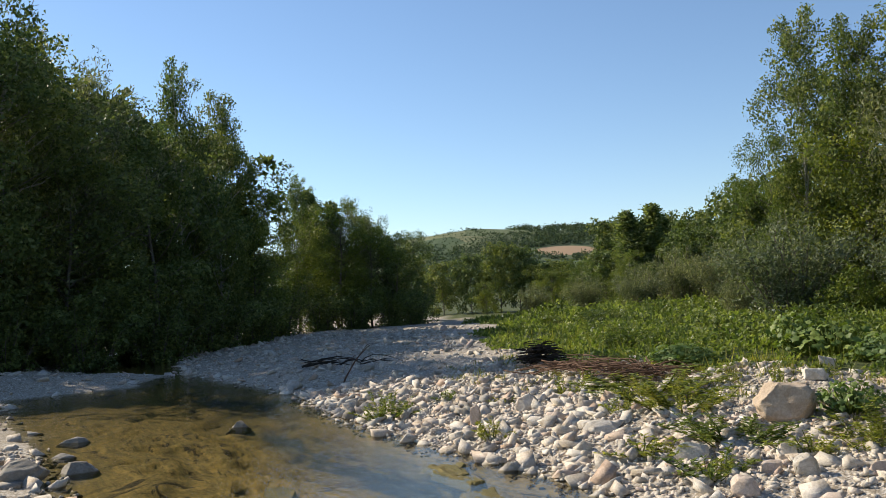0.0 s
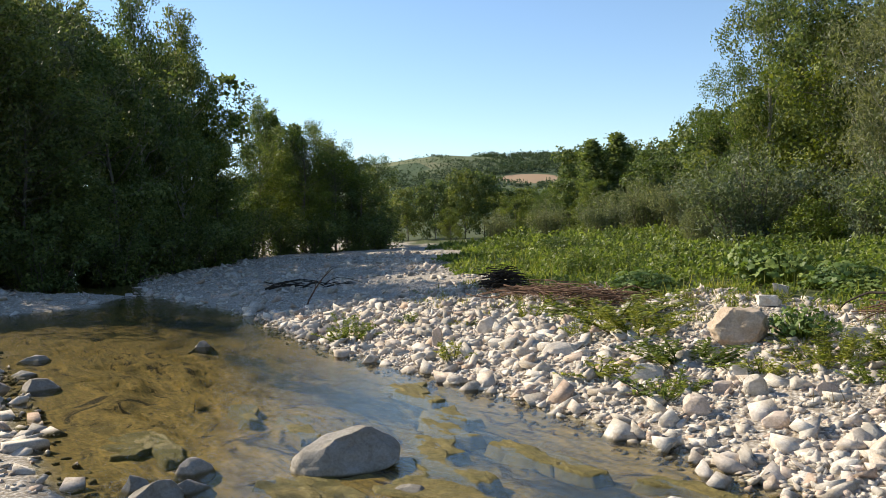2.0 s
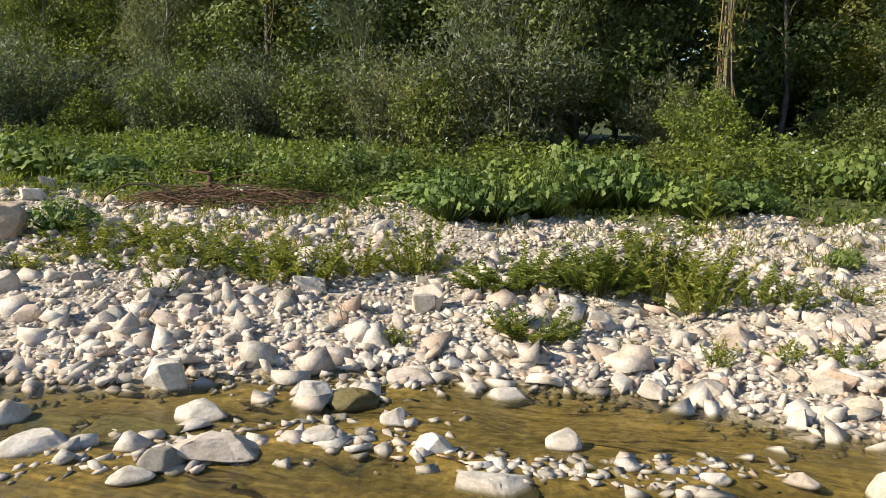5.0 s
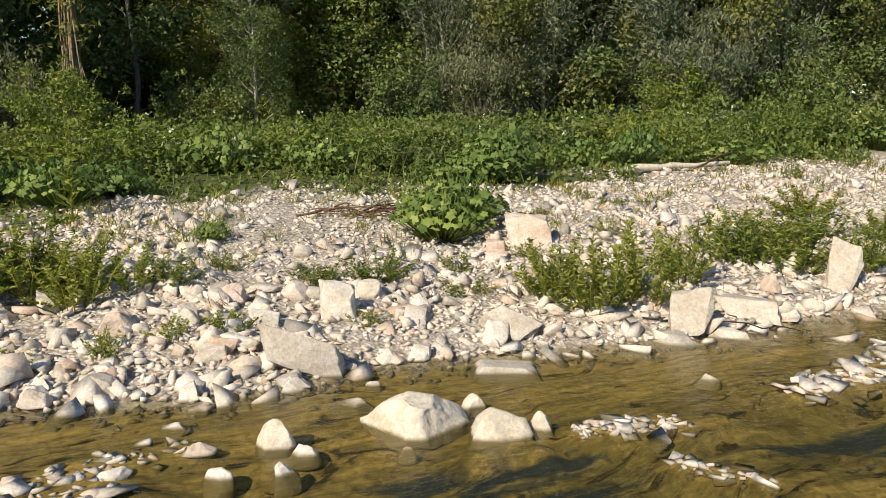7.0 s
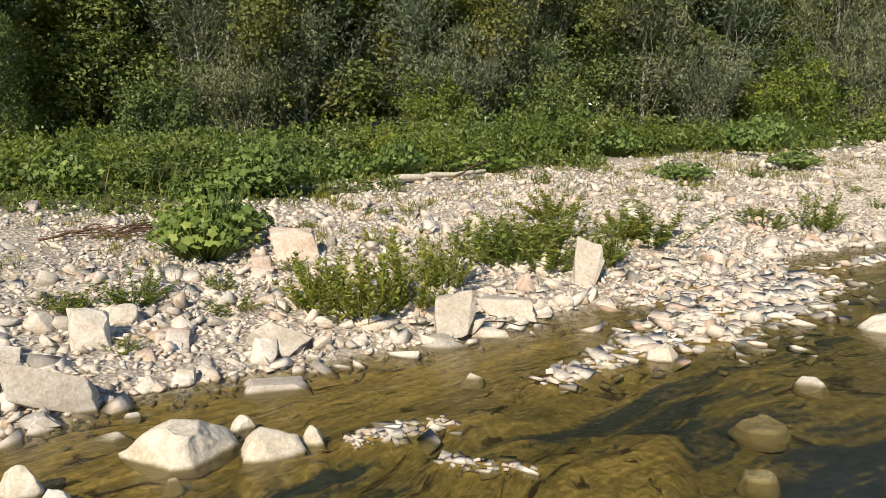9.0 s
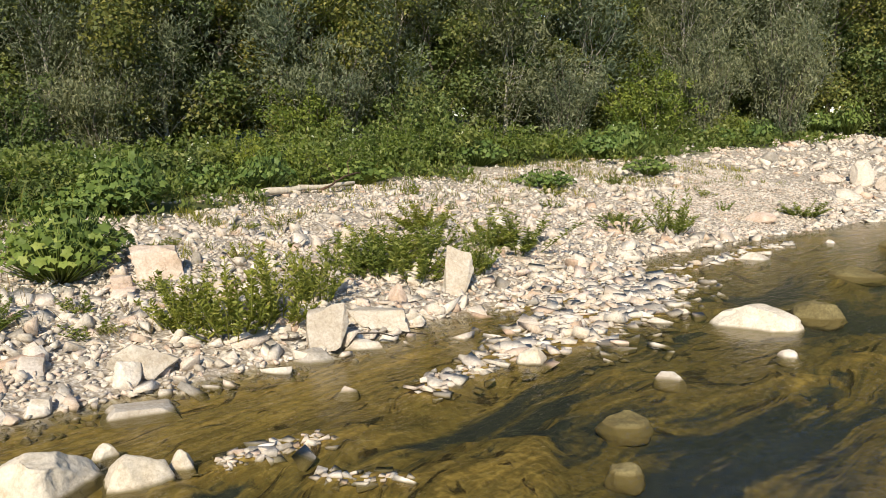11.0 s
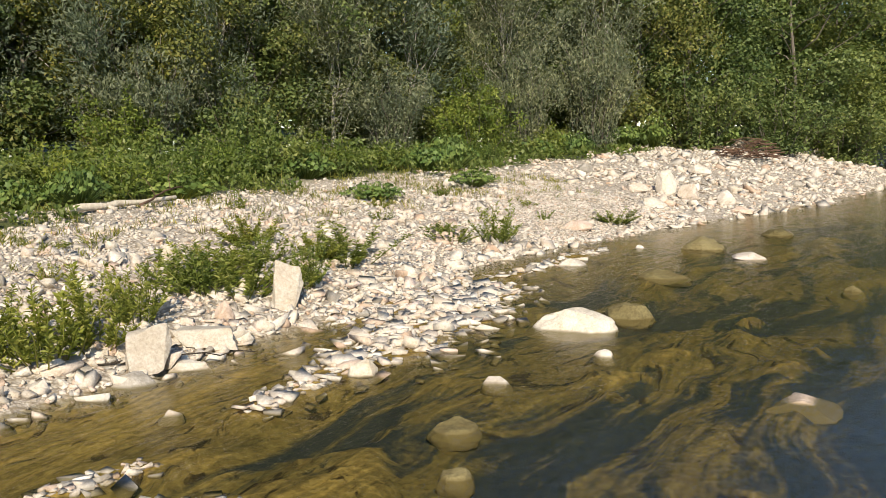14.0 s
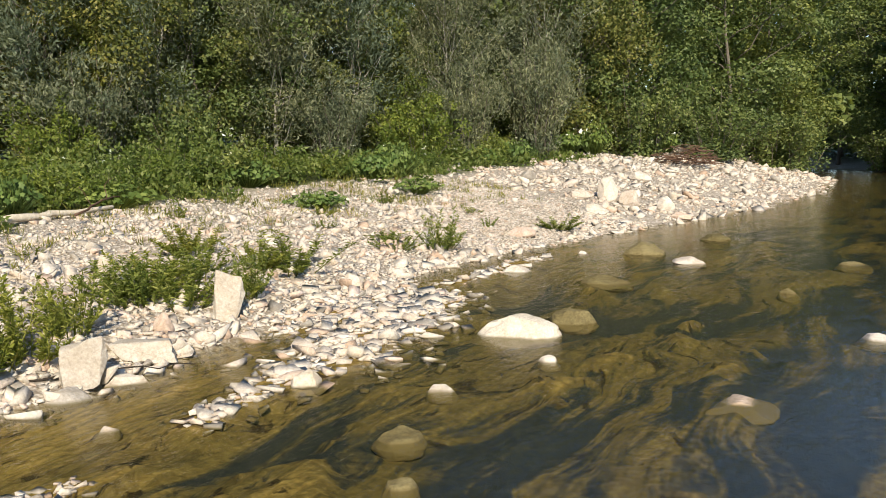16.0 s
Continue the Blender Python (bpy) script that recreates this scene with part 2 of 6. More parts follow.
def water_material():
    mat = bpy.data.materials.new("clear_river_water")
    mat.use_nodes = True
    nt = mat.node_tree
    nt.nodes.remove(nt.nodes["Principled BSDF"])
    clear = nt.nodes.new("ShaderNodeBsdfTransparent")
    clear.inputs[0].default_value = (0.89, 0.90, 0.85, 1)
    gloss = nt.nodes.new("ShaderNodeBsdfGlossy")
    gloss.inputs["Roughness"].default_value = 0.04
    face = node(nt, "ShaderNodeLayerWeight", Blend=0.5)
    power = nt.nodes.new("ShaderNodeMath")
    power.operation = "POWER"
    power.inputs[1].default_value = 5.2
    nt.links.new(face.outputs["Facing"], power.inputs[0])
    fres = node(nt, "ShaderNodeMapRange")
    fres.inputs["To Min"].default_value, fres.inputs["To Max"].default_value = 0.016, 0.95
    nt.links.new(power.outputs[0], fres.inputs["Value"])
    uv = nt.nodes.new("ShaderNodeUVMap")
    uv.uv_map = "flow"
    mp = node(nt, "ShaderNodeMapping")
    mp.inputs["Scale"].default_value = (1.2, 3.6, 1)
    nt.links.new(uv.outputs[0], mp.inputs["Vector"])
    a = noise_of(nt, 1.3, 3.0, 0.55, mp.outputs[0], 1.2)
    b = noise_of(nt, 7.0, 4.0, 0.6, mp.outputs[0], 0.8)
    h = mix(nt, "MIX", 0.35, a, b)
    bp = node(nt, "ShaderNodeBump", Strength=0.5, Distance=0.03)
    nt.links.new(h, bp.inputs["Height"])
    nt.links.new(bp.outputs[0], gloss.inputs["Normal"])
    nt.links.new(bp.outputs[0], face.inputs["Normal"])
    ms = nt.nodes.new("ShaderNodeMixShader")
    nt.links.new(fres.outputs[0], ms.inputs[0])
    nt.links.new(clear.outputs[0], ms.inputs[1])
    nt.links.new(gloss.outputs[0], ms.inputs[2])
    nt.links.new(ms.outputs[0], nt.nodes["Material Output"].inputs["Surface"])
    return mat


def algae_material():
    mat, nt, bsdf = nodes_of("filamentous_algae", 0.7, 0.3)
    pos = where(nt)
    a = noise_of(nt, 26.0, 6.0, 0.75, pos, 1.2)
    b = noise_of(nt, 3.5, 4.0, 0.6, pos)
    col = ramp(nt, a, [(0.28, (0.070, 0.056, 0.014)), (0.5, (0.185, 0.145, 0.040)), (0.75, (0.33, 0.265, 0.090))])
    nt.links.new(mix(nt, "MULTIPLY", 1.0, col, ramp(nt, b, [(0.3, (0.6, 0.66, 0.55)), (0.7, (1.15, 1.08, 1.0))])), bsdf.inputs["Base Color"])
    bump(nt, bsdf, a, 0.9, 0.03)
    return mat


ALGAE = algae_material()
GROUND = ground_material()
WATER = water_material()

# ---- terrain: two shores, bed, gravel bank, meadow ----
SHORE_RIGHT = np.array([(-34, 130), (-22, 80), (-16, 60), (-13, 42), (-10.5, 32), (-8.4, 26.4), (-4.6, 20.7), (-3.5, 18.7), (-2.1, 15.0),
    (-0.4, 11.8), (0.6, 10.2), (1.35, 8.5), (1.95, 7.3), (2.2, 6.3), (2.6, 5.7), (3.35, 5.25), (4.4, 4.5), (4.95, 3.6), (5.35, 2.8), (5.5, 1.7),
    (5.7, 1.1), (6.2, 0.65), (6.5, -0.2), (6.7, -1.0), (7.1, -2.2), (7.6, -3.2), (8.0, -4.2), (9.2, -6.3), (10.2, -8.6), (10.7, -10.4),
    (11.1, -12.6), (11.8, -16), (12.3, -21), (14.5, -29), (18.5, -38.5), (26, -44), (45, -52), (90, -60)], float)
SHORE_LEFT = np.array([(-50, 130), (-32, 80), (-22, 60), (-17, 42), (-14.5, 33), (-12.5, 28.8), (-9.2, 27.0), (-8.7, 23.2), (-11.0, 20.8),
    (-9.4, 17.4), (-6.8, 13.5), (-4.8, 9.7), (-3.2, 7.0), (-2.3, 5.6), (-0.5, 3.0), (0.6, 1.2), (0.9, -1), (1.2, -4), (2.2, -8), (5, -16),
    (7, -24), (11, -36), (16, -45), (26, -52), (48, -60), (92, -68)], float)


def value_noise(x, y, scale, seed=0):
    x, y = np.asarray(x, float) * scale, np.asarray(y, float) * scale
    xi, yi = np.floor(x).astype(np.int64), np.floor(y).astype(np.int64)
    fx, fy = x - xi, y - yi
    fx, fy = fx * fx * (3 - 2 * fx), fy * fy * (3 - 2 * fy)

    def rnd(i, j):
        h = (i * 374761393 + j * 668265263 + seed * 2147483647) & 0xFFFFFFFF
        h = ((h ^ (h >> 13)) * 1274126177) & 0xFFFFFFFF
        return ((h ^ (h >> 16)) & 0xFFFF) / 65535.0

    a, b, c, d = rnd(xi, yi), rnd(xi + 1, yi), rnd(xi, yi + 1), rnd(xi + 1, yi + 1)
    return (a * (1 - fx) + b * fx) * (1 - fy) + (c * (1 - fx) + d * fx) * fy


def shore_distance(x, y, line):
    """Signed distance to a shore (positive on the left of its way downstream) and the way along it."""
    x, y = np.asarray(x, float), np.asarray(y, float)
    best = np.full(x.shape, 1e9)
    side = np.zeros(x.shape)
    along = np.zeros(x.shape)
    s = 0.0
    for (ax, ay), (bx, by) in zip(line[:-1], line[1:]):
        dx, dy = bx - ax, by - ay
        n = math.hypot(dx, dy)
        u = np.clip(((x - ax) * dx + (y - ay) * dy) / n ** 2, 0, 1)
        ex, ey = x - ax - u * dx, y - ay - u * dy
        d = np.hypot(ex, ey)
        cr = dx * (y - ay) - dy * (x - ax)
        hit = d < best
        best, side, along = np.where(hit, d, best), np.where(hit, np.sign(cr), side), np.where(hit, s + u * n, along)
        s += n
    return best * side, along


def rounded(line, times):
    for _ in range(times):
        a, b = line[:-1], line[1:]
        line = np.concatenate([line[:1], np.stack([a * 0.75 + b * 0.25, a * 0.25 + b * 0.75], 1).reshape(-1, 2), line[-1:]])
    return line


# the current's line, along which weed and ripples are drawn out
CURRENT = rounded(np.array([(-60, 180), (-20, 70), (-9, 28), (0.0, 10.5), (5.2, 2.0), (8.4, -5.0), (11.2, -13.5), (13, -26), (22, -41), (60, -56), (140, -70)], float), 4)


def bank_rise(y):
    """How high the gravel crest stands, along the river."""
    return np.interp(y, [-60, -30, -21, -12, -4, 3, 12, 25, 60], [1.9, 2.1, 1.7, 1.3, 1.1, 1.0, 0.85, 0.7, 0.6])


def meadow_edge(y):
    """Distance from the water at which gravel gives way to the meadow."""
    return np.interp(y, [-45, -28, -18, -8, 0, 6, 14, 19, 24, 40, 60], [8.8, 7.2, 6.5, 5.9, 5.2, 5.3, 5.7, 5.2, 6.8, 14.0, 16.0])


def weed(x, y):
    """How thick the weed stands on the bed, drawn out along the current and curling (0 to 1), and its tufts."""
    n, s = shore_distance(x, y, CURRENT)
    n2 = n + 1.1 * (value_noise(s * 0.42 + 7, n * 0.45, 1.0, 42) - 0.5) + 0.4 * (value_noise(s * 1.1, n * 1.3, 1.0, 43) - 0.5)
    m = 0.5 * value_noise(s * 0.32, n2 * 1.5, 1.0, 44) + 0.33 * value_noise(s * 0.6, n2 * 3.2, 1.0, 45) + 0.17 * value_noise(s * 1.3, n2 * 7.0, 1.0, 52)
    tuft = 0.6 * value_noise(s * 0.55, n2 * 3.4, 1.0, 46) + 0.4 * value_noise(s * 1.6, n2 * 8.0, 1.0, 47)
    return np.clip((m - 0.46) * 5.0 + 0.5, 0, 1), tuft


# shallow bars of stones that break the surface: from, to, half width, count, size
BARS = (((1.7, 4.6), (3.9, 3.4), 0.34, 190, 0.10), ((3.4, 3.2), (4.15, 1.7), 0.22, 150, 0.08), ((3.4, 4.7), (4.2, 4.0), 0.25, 90, 0.10),
        ((5.0, -0.85), (5.1, -1.45), 0.14, 110, 0.07), ((5.7, -2.4), (6.4, -3.6), 0.2, 130, 0.10), ((6.4, -3.8), (8.5, -6.9), 0.62, 900, 0.135), ((7.9, -4.5), (9.4, -7.0), 0.42, 420, 0.12),
        ((4.5, -1.3), (4.35, -1.7), 0.12, 50, 0.06), ((4.2, 2.2), (4.7, 1.5), 0.16, 60, 0.08), ((9.0, -7.6), (10.0, -10.5), 0.3, 120, 0.12))


def bar_height(x, y):
    """0 to 1 towards the middle of a bar."""
    best = np.zeros(np.shape(x))
    for (ax, ay), (bx, by), half, n, size in BARS:
        dx, dy = bx - ax, by - ay
        u = np.clip(((x - ax) * dx + (y - ay) * dy) / (dx * dx + dy * dy), 0, 1)
        d = np.hypot(x - ax - u * dx, y - ay - u * dy)
        best = np.maximum(best, np.clip(1.35 - d / (half * 1.3), 0, 1))
    return best


def terrain(x, y):
    """Height, growth (0 gravel, 1 soil), bed (1 under water), depth."""
    dr, along = shore_distance(x, y, SHORE_RIGHT)
    dl = -shore_distance(x, y, SHORE_LEFT)[0]
    wob = (value_noise(x, y, 0.45, 3) - 0.5) * 0.5
    d = dr + wob * np.clip(dr + 1.0, 0, 1)
    right = np.interp(d, [0, 0.4, 2, 4, 6.5, 9, 15, 24, 45, 120, 500, 3000], [0, 0.07, 0.30, 0.52, 0.72, 0.80, 0.95, 1.25, 1.7, 3.0, 6.0, 20.0]) * np.where(d < 60, bank_rise(y), 1.0)
    left = np.interp(dl, [0, 1, 3, 8, 20, 60, 500, 3000], [0, 0.10, 0.30, 0.8, 1.4, 2.2, 6.0, 20.0])
    deep = np.minimum(-dr, -dl)
    wide = -0.03 - 0.10 * (1 - np.exp(-np.clip(deep, 0, None) / 1.6))
    z = np.where(dr > 0, right, np.where(dl > 0, left, wide))
    z = np.where(deep > 0, np.minimum(z, -0.08 * np.clip(deep, 0, 0.5) / 0.5 + 0.015), z)
    rough = (value_noise(x, y, 1.7, 5) - 0.5) * 0.10 + (value_noise(x, y, 0.6, 6) - 0.5) * 0.16
    z = z + rough * np.clip(np.maximum(dr, dl) * 0.7, 0, 1)
    thick, tuft = weed(x, y)
    z = z + np.where(deep > 0.2, np.clip(deep - 0.2, 0, 1) * (thick - 0.6) * 0.06, 0)
    # mounds of weed that reach the surface, most of them upstream and towards the left shore
    over = np.interp(dl / np.minimum(dl + dr, -0.01), [0, 0.45, 0.7, 1], [0.38, 0.47, 0.68, 0.76])
    lush = 0.80 + (over - 0.80) * np.clip((y - 1.5) / 2.5, 0, 1)
    mound = np.clip((tuft + 0.25 * thick + 0.30 * (value_noise(x, y, 4.5, 49) - 0.5) + 0.14 * (value_noise(x, y, 9.0, 50) - 0.5) - lush) / 0.22, 0, 1) * np.clip((deep - 0.4) / 0.6, 0, 1)
    z = z + mound * (-0.016 + 0.014 * value_noise(x, y, 8.0, 48) - z)
    bar = bar_height(x, y)
    z = np.where(deep > 0, z + bar * (0.004 + 0.02 * (value_noise(x, y, 5.0, 51) - 0.5) - z), z)
    edge = meadow_edge(y)
    grow = np.clip((d - edge + (value_noise(x, y, 0.8, 9) - 0.5) * 2.2) / 1.2, 0, 1)
    grow = np.where(dr > 0, grow, np.clip((dl - 4.0 + (value_noise(x, y, 0.5, 11) - 0.5) * 3) / 1.5, 0, 1))
    bed = np.clip(deep / 0.25 + 0.4, 0, 1)
    return z, grow, bed, deep, dr, along


# ---- mesh helpers ----
def mesh_of(name, verts, faces, smooth=False):
    """A mesh from an array of places and an array of triangles or quads."""
    verts, faces = np.asarray(verts, np.float32), np.asarray(faces, np.int32)
    me = bpy.data.meshes.new(name)
    n, k = faces.shape
    me.vertices.add(len(verts))
    me.vertices.foreach_set("co", verts.ravel())
    me.loops.add(n * k)
    me.loops.foreach_set("vertex_index", faces.ravel())
    me.polygons.add(n)
    me.polygons.foreach_set("loop_start", np.arange(0, n * k, k, dtype=np.int32))
    if smooth:
        me.polygons.foreach_set("use_smooth", np.ones(n, bool))
    me.update(calc_edges=True)
    return me


def piece(name, verts, faces, material, parent=None, label="", smooth=False):
    me = mesh_of(name, verts, faces, smooth)
    me.materials.append(material)
    ob = new(name, me)
    if parent is not None:
        ob.parent = parent
    return tagged(ob, label)


def join(chunks):
    """Several (verts, faces) as one."""
    vs, fs, n = [], [], 0
    for v, f in chunks:
        vs.append(v)
        fs.append(np.asarray(f) + n)
        n += len(v)
    return np.concatenate(vs), np.concatenate(fs)


def tube(points, radii, sides=6):
    """A tapered limb along a line, closed at its tip."""
    points, radii = np.asarray(points, float), np.asarray(radii, float)
    n = len(points)
    tang = np.gradient(points, axis=0)
    tang /= np.linalg.norm(tang, axis=1)[:, None] + 1e-9
    ref = np.where(np.abs(tang[:, 2:3]) > 0.9, [[1.0, 0, 0]], [[0, 0, 1.0]])
    a = np.cross(tang, ref)
    a /= np.linalg.norm(a, axis=1)[:, None] + 1e-9
    b = np.cross(tang, a)
    ang = np.linspace(0, 2 * np.pi, sides, endpoint=False)
    ring = a[:, None] * np.cos(ang)[None, :, None] + b[:, None] * np.sin(ang)[None, :, None]
    v = (points[:, None] + ring * radii[:, None, None]).reshape(-1, 3)
    f = []
    for i in range(n - 1):
        for j in range(sides):
            k = (j + 1) % sides
            p, q, r, s = i * sides + j, i * sides + k, (i + 1) * sides + k, (i + 1) * sides + j
            f += [(p, q, r), (p, r, s)]
    v = np.vstack([v, points[-1] + tang[-1] * radii[-1], points[0]])
    for j in range(sides):
        k = (j + 1) % sides
        f.append(((n - 1) * sides + j, (n - 1) * sides + k, n * sides))
        f.append((k, j, n * sides + 1))
    return v, np.array(f)


def blades_at(rng, places, aim, length, width, spread=0.8):
    """Small leaves as single blades, for crowns seen from afar."""
    n = len(places)
    d = np.asarray(aim, float) + rng.normal(0, spread, (n, 3))
    d /= np.linalg.norm(d, axis=1)[:, None] + 1e-9
    s = np.cross(d, rng.normal(0, 0.6, (n, 3)) + [0, 0, 1.0])
    s /= np.linalg.norm(s, axis=1)[:, None] + 1e-9
    ln = (length * rng.uniform(0.6, 1.35, n))[:, None]
    wd = (width * rng.uniform(0.7, 1.25, n))[:, None] * 0.62
    mid = places + d * ln * rng.uniform(0.3, 0.6, (n, 1))
    v = np.stack([places - s * wd * 0.6, mid + s * wd, places + d * ln], 1).reshape(-1, 3)
    return v, np.arange(n * 3).reshape(-1, 3)


def sprays(rng, centres, axes, radii, count, size, shape, long=1.0, loose=0.55):
    """Leaves in rounded sprays: most of them lie on the skin of a spray and face out of it. long: how far a spray is drawn out along its axis."""
    n = len(centres)
    pick = rng.choice(n, count, p=radii ** 2 / (radii ** 2).sum())
    u = rng.normal(0, 1, (count, 3)) + [0, 0, 0.35]
    u /= np.linalg.norm(u, axis=1)[:, None] + 1e-9
    r = radii[pick][:, None]
    off = u * r * rng.uniform(0.35, 1.0, (count, 1)) ** 0.6
    ax = axes[pick]
    ax = ax / (np.linalg.norm(ax, axis=1)[:, None] + 1e-9)
    off = off + ax * (off * ax).sum(1)[:, None] * (long - 1.0)
    at = centres[pick] + off + rng.normal(0, 0.05, (count, 3)) * r
    nrm = u + rng.normal(0, loose, (count, 3))
    nrm /= np.linalg.norm(nrm, axis=1)[:, None] + 1e-9
    d = np.cross(nrm, rng.normal(0, 1, (count, 3)))
    d += ax * 0.9 * (long > 1.2)
    d /= np.linalg.norm(d, axis=1)[:, None] + 1e-9
    s = np.cross(nrm, d)
    s /= np.linalg.norm(s, axis=1)[:, None] + 1e-9
    ln = (size * rng.uniform(0.65, 1.3, count))[:, None]
    wd = ln * shape * 0.6
    v = np.stack([at - s * wd * 0.55, at + d * ln * 0.45 + s * wd, at + d * ln], 1).reshape(-1, 3)
    return v, np.arange(count * 3).reshape(-1, 3)


def leaves_at(rng, places, aim, length, width, spread=0.8, fold=0.25):
    """Folded leaf blades at the places, pointing roughly along aim."""
    n = len(places)
    d = np.asarray(aim, float) + rng.normal(0, spread, (n, 3))
    d /= np.linalg.norm(d, axis=1)[:, None] + 1e-9
    up = rng.normal(0, 0.55, (n, 3)) + [0, 0, 1.0]
    s = np.cross(d, up)
    s /= np.linalg.norm(s, axis=1)[:, None] + 1e-9
    nrm = np.cross(s, d)
    ln = (length * rng.uniform(0.6, 1.3, n))[:, None]
    wd = (width * rng.uniform(0.7, 1.25, n))[:, None] * 0.5
    mid = places + d * ln * 0.45 + nrm * wd * fold * 2
    v = np.stack([places, mid + s * wd, places + d * ln, mid - s * wd], 1).reshape(-1, 3)
    i = np.arange(n)[:, None] * 4
    f = np.concatenate([i + [0, 1, 2], i + [0, 2, 3]])
    return v, f


def ground_z(x, y):
    return terrain(np.atleast_1d(float(x)), np.atleast_1d(float(y)))[0][0]


# ---- ground and water ----
def axis_of(zones, reach):
    """Grid lines: even within each zone (from, to, step), then wider and wider out to the reach."""
    mid = np.concatenate([np.arange(a, b - step / 2, step) for a, b, step in zones] + [[zones[-1][1]]])
    lo, hi, step = zones[0][0], zones[-1][1], zones[-1][2]
    out, v, s = [], hi, step
    while v < reach:
        s *= 1.22
        v += s
        out.append(v)
    back, v, s = [], lo, step
    while v > -reach:
        s *= 1.22
        v -= s
        back.append(v)
    return np.array(back[::-1] + list(mid) + out)


def sheet(xs, ys):
    gx, gy = np.meshgrid(xs, ys)
    w, h = len(xs), len(ys)
    i = (np.arange(h - 1)[:, None] * w + np.arange(w - 1)[None, :]).ravel()
    return gx.ravel(), gy.ravel(), np.stack([i, i + 1, i + 1 + w, i + w], 1)


def flow_map(me, dr, along):
    uv = me.uv_layers.new(name="flow")
    idx = np.zeros(len(me.loops), np.int32)
    me.loops.foreach_get("vertex_index", idx)
    uv.data.foreach_set("uv", np.stack([along, dr], 1)[idx].astype(np.float32).ravel())


def build_ground():
    gx, gy, f = sheet(axis_of([(-16, -7, 0.4), (-7, 9.5, 0.11), (9.5, 12.5, 0.17), (12.5, 30, 0.4)], 2600), axis_of([(-46, -15, 0.4), (-15, -8, 0.17), (-8, 14, 0.11), (14, 50, 0.4)], 2600))
    z, grow, bed, deep, dr, along = terrain(gx, gy)
    across, way = shore_distance(gx, gy, CURRENT)
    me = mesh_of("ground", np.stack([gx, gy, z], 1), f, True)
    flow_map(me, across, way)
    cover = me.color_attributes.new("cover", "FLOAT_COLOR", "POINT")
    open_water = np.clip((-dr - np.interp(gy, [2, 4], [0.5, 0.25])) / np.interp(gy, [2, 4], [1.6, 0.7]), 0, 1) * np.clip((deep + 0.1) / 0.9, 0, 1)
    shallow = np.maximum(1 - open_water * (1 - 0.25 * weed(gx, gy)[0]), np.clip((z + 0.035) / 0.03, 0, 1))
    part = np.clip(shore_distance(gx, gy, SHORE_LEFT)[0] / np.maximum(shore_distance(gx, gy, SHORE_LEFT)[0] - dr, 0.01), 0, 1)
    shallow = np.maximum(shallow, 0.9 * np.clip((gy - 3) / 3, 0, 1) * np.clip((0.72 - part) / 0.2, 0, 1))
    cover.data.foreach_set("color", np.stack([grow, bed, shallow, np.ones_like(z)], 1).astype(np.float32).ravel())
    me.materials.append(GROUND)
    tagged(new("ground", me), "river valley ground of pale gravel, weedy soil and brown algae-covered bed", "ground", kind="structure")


def build_water():
    gx, gy, f = sheet(np.arange(-60, 61, 1.0), np.arange(-90, 131, 1.0))
    z, grow, bed, deep, dr, along = terrain(gx, gy)
    keep = (deep[f] > -2.5).any(1)
    me = mesh_of("water", np.stack([gx, gy, np.zeros_like(gx)], 1), f[keep], True)
    flow_map(me, *shore_distance(gx, gy, CURRENT))
    me.materials.append(WATER)
    tagged(new("water", me), "shallow clear river water over brown weed, rippled and slowly flowing", "river", kind="structure")


build_ground()
build_water()


def weed_mat(rng, x, y, length, width, rise):
    """A raft of river weed that breaks the surface: frayed, ridged along the current, its rim under water."""
    s0 = shore_distance(np.array([x]), np.array([y]), CURRENT)[1][0]
    j = int(np.clip(np.searchsorted(ALONG, s0) - 1, 0, len(CURRENT) - 2))
    t = CURRENT[j + 1] - CURRENT[j]
    a = math.atan2(t[1], t[0]) + rng.normal(0, 0.16)
    nu, nv = 44, 18
    u, w = np.meshgrid(np.linspace(-1, 1, nu), np.linspace(-1, 1, nv))
    ph = rng.uniform(0, 90)
    px = u * length / 2
    py = (w * (1 - 0.35 * u) + 0.55 * (value_noise(u * 1.6 + ph, w * 0, 1.0, 91) - 0.5) * 2) * width / 2
    gx, gy = px + ph, py + ph
    body = 1.0 - np.maximum(np.abs(u) ** 3, np.abs(w) ** 2)
    fray = value_noise(gx * 5, gy * 16, 1.0, 92) - 0.5 + 0.7 * (value_noise(gx * 11, gy * 34, 1.0, 93) - 0.5)
    lump = value_noise(gx * 3, gy * 6, 1.0, 94)
    crown = np.clip(body * 2.2 + 0.35 * fray, 0, 1)
    crown = crown * crown * (3 - 2 * crown)
    z = -0.15 + (0.138 + rise) * crown + (0.030 * (lump - 0.5) + 0.022 * fray) * crown
    c, n = math.cos(a), math.sin(a)
    v = np.stack([px * c - py * n, px * n + py * c, z], -1).reshape(-1, 3)
    i = (np.arange(nv - 1)[:, None] * nu + np.arange(nu - 1)[None, :]).ravel()
    ob = piece("weed_mat", v, np.stack([i, i + 1, i + 1 + nu, i + nu], 1), ALGAE, smooth=True)
    ob.location = (x, y, 0)
    return tagged(ob, "olive-brown raft of filamentous river weed breaking the surface", "water weed", "rafts of river weed")


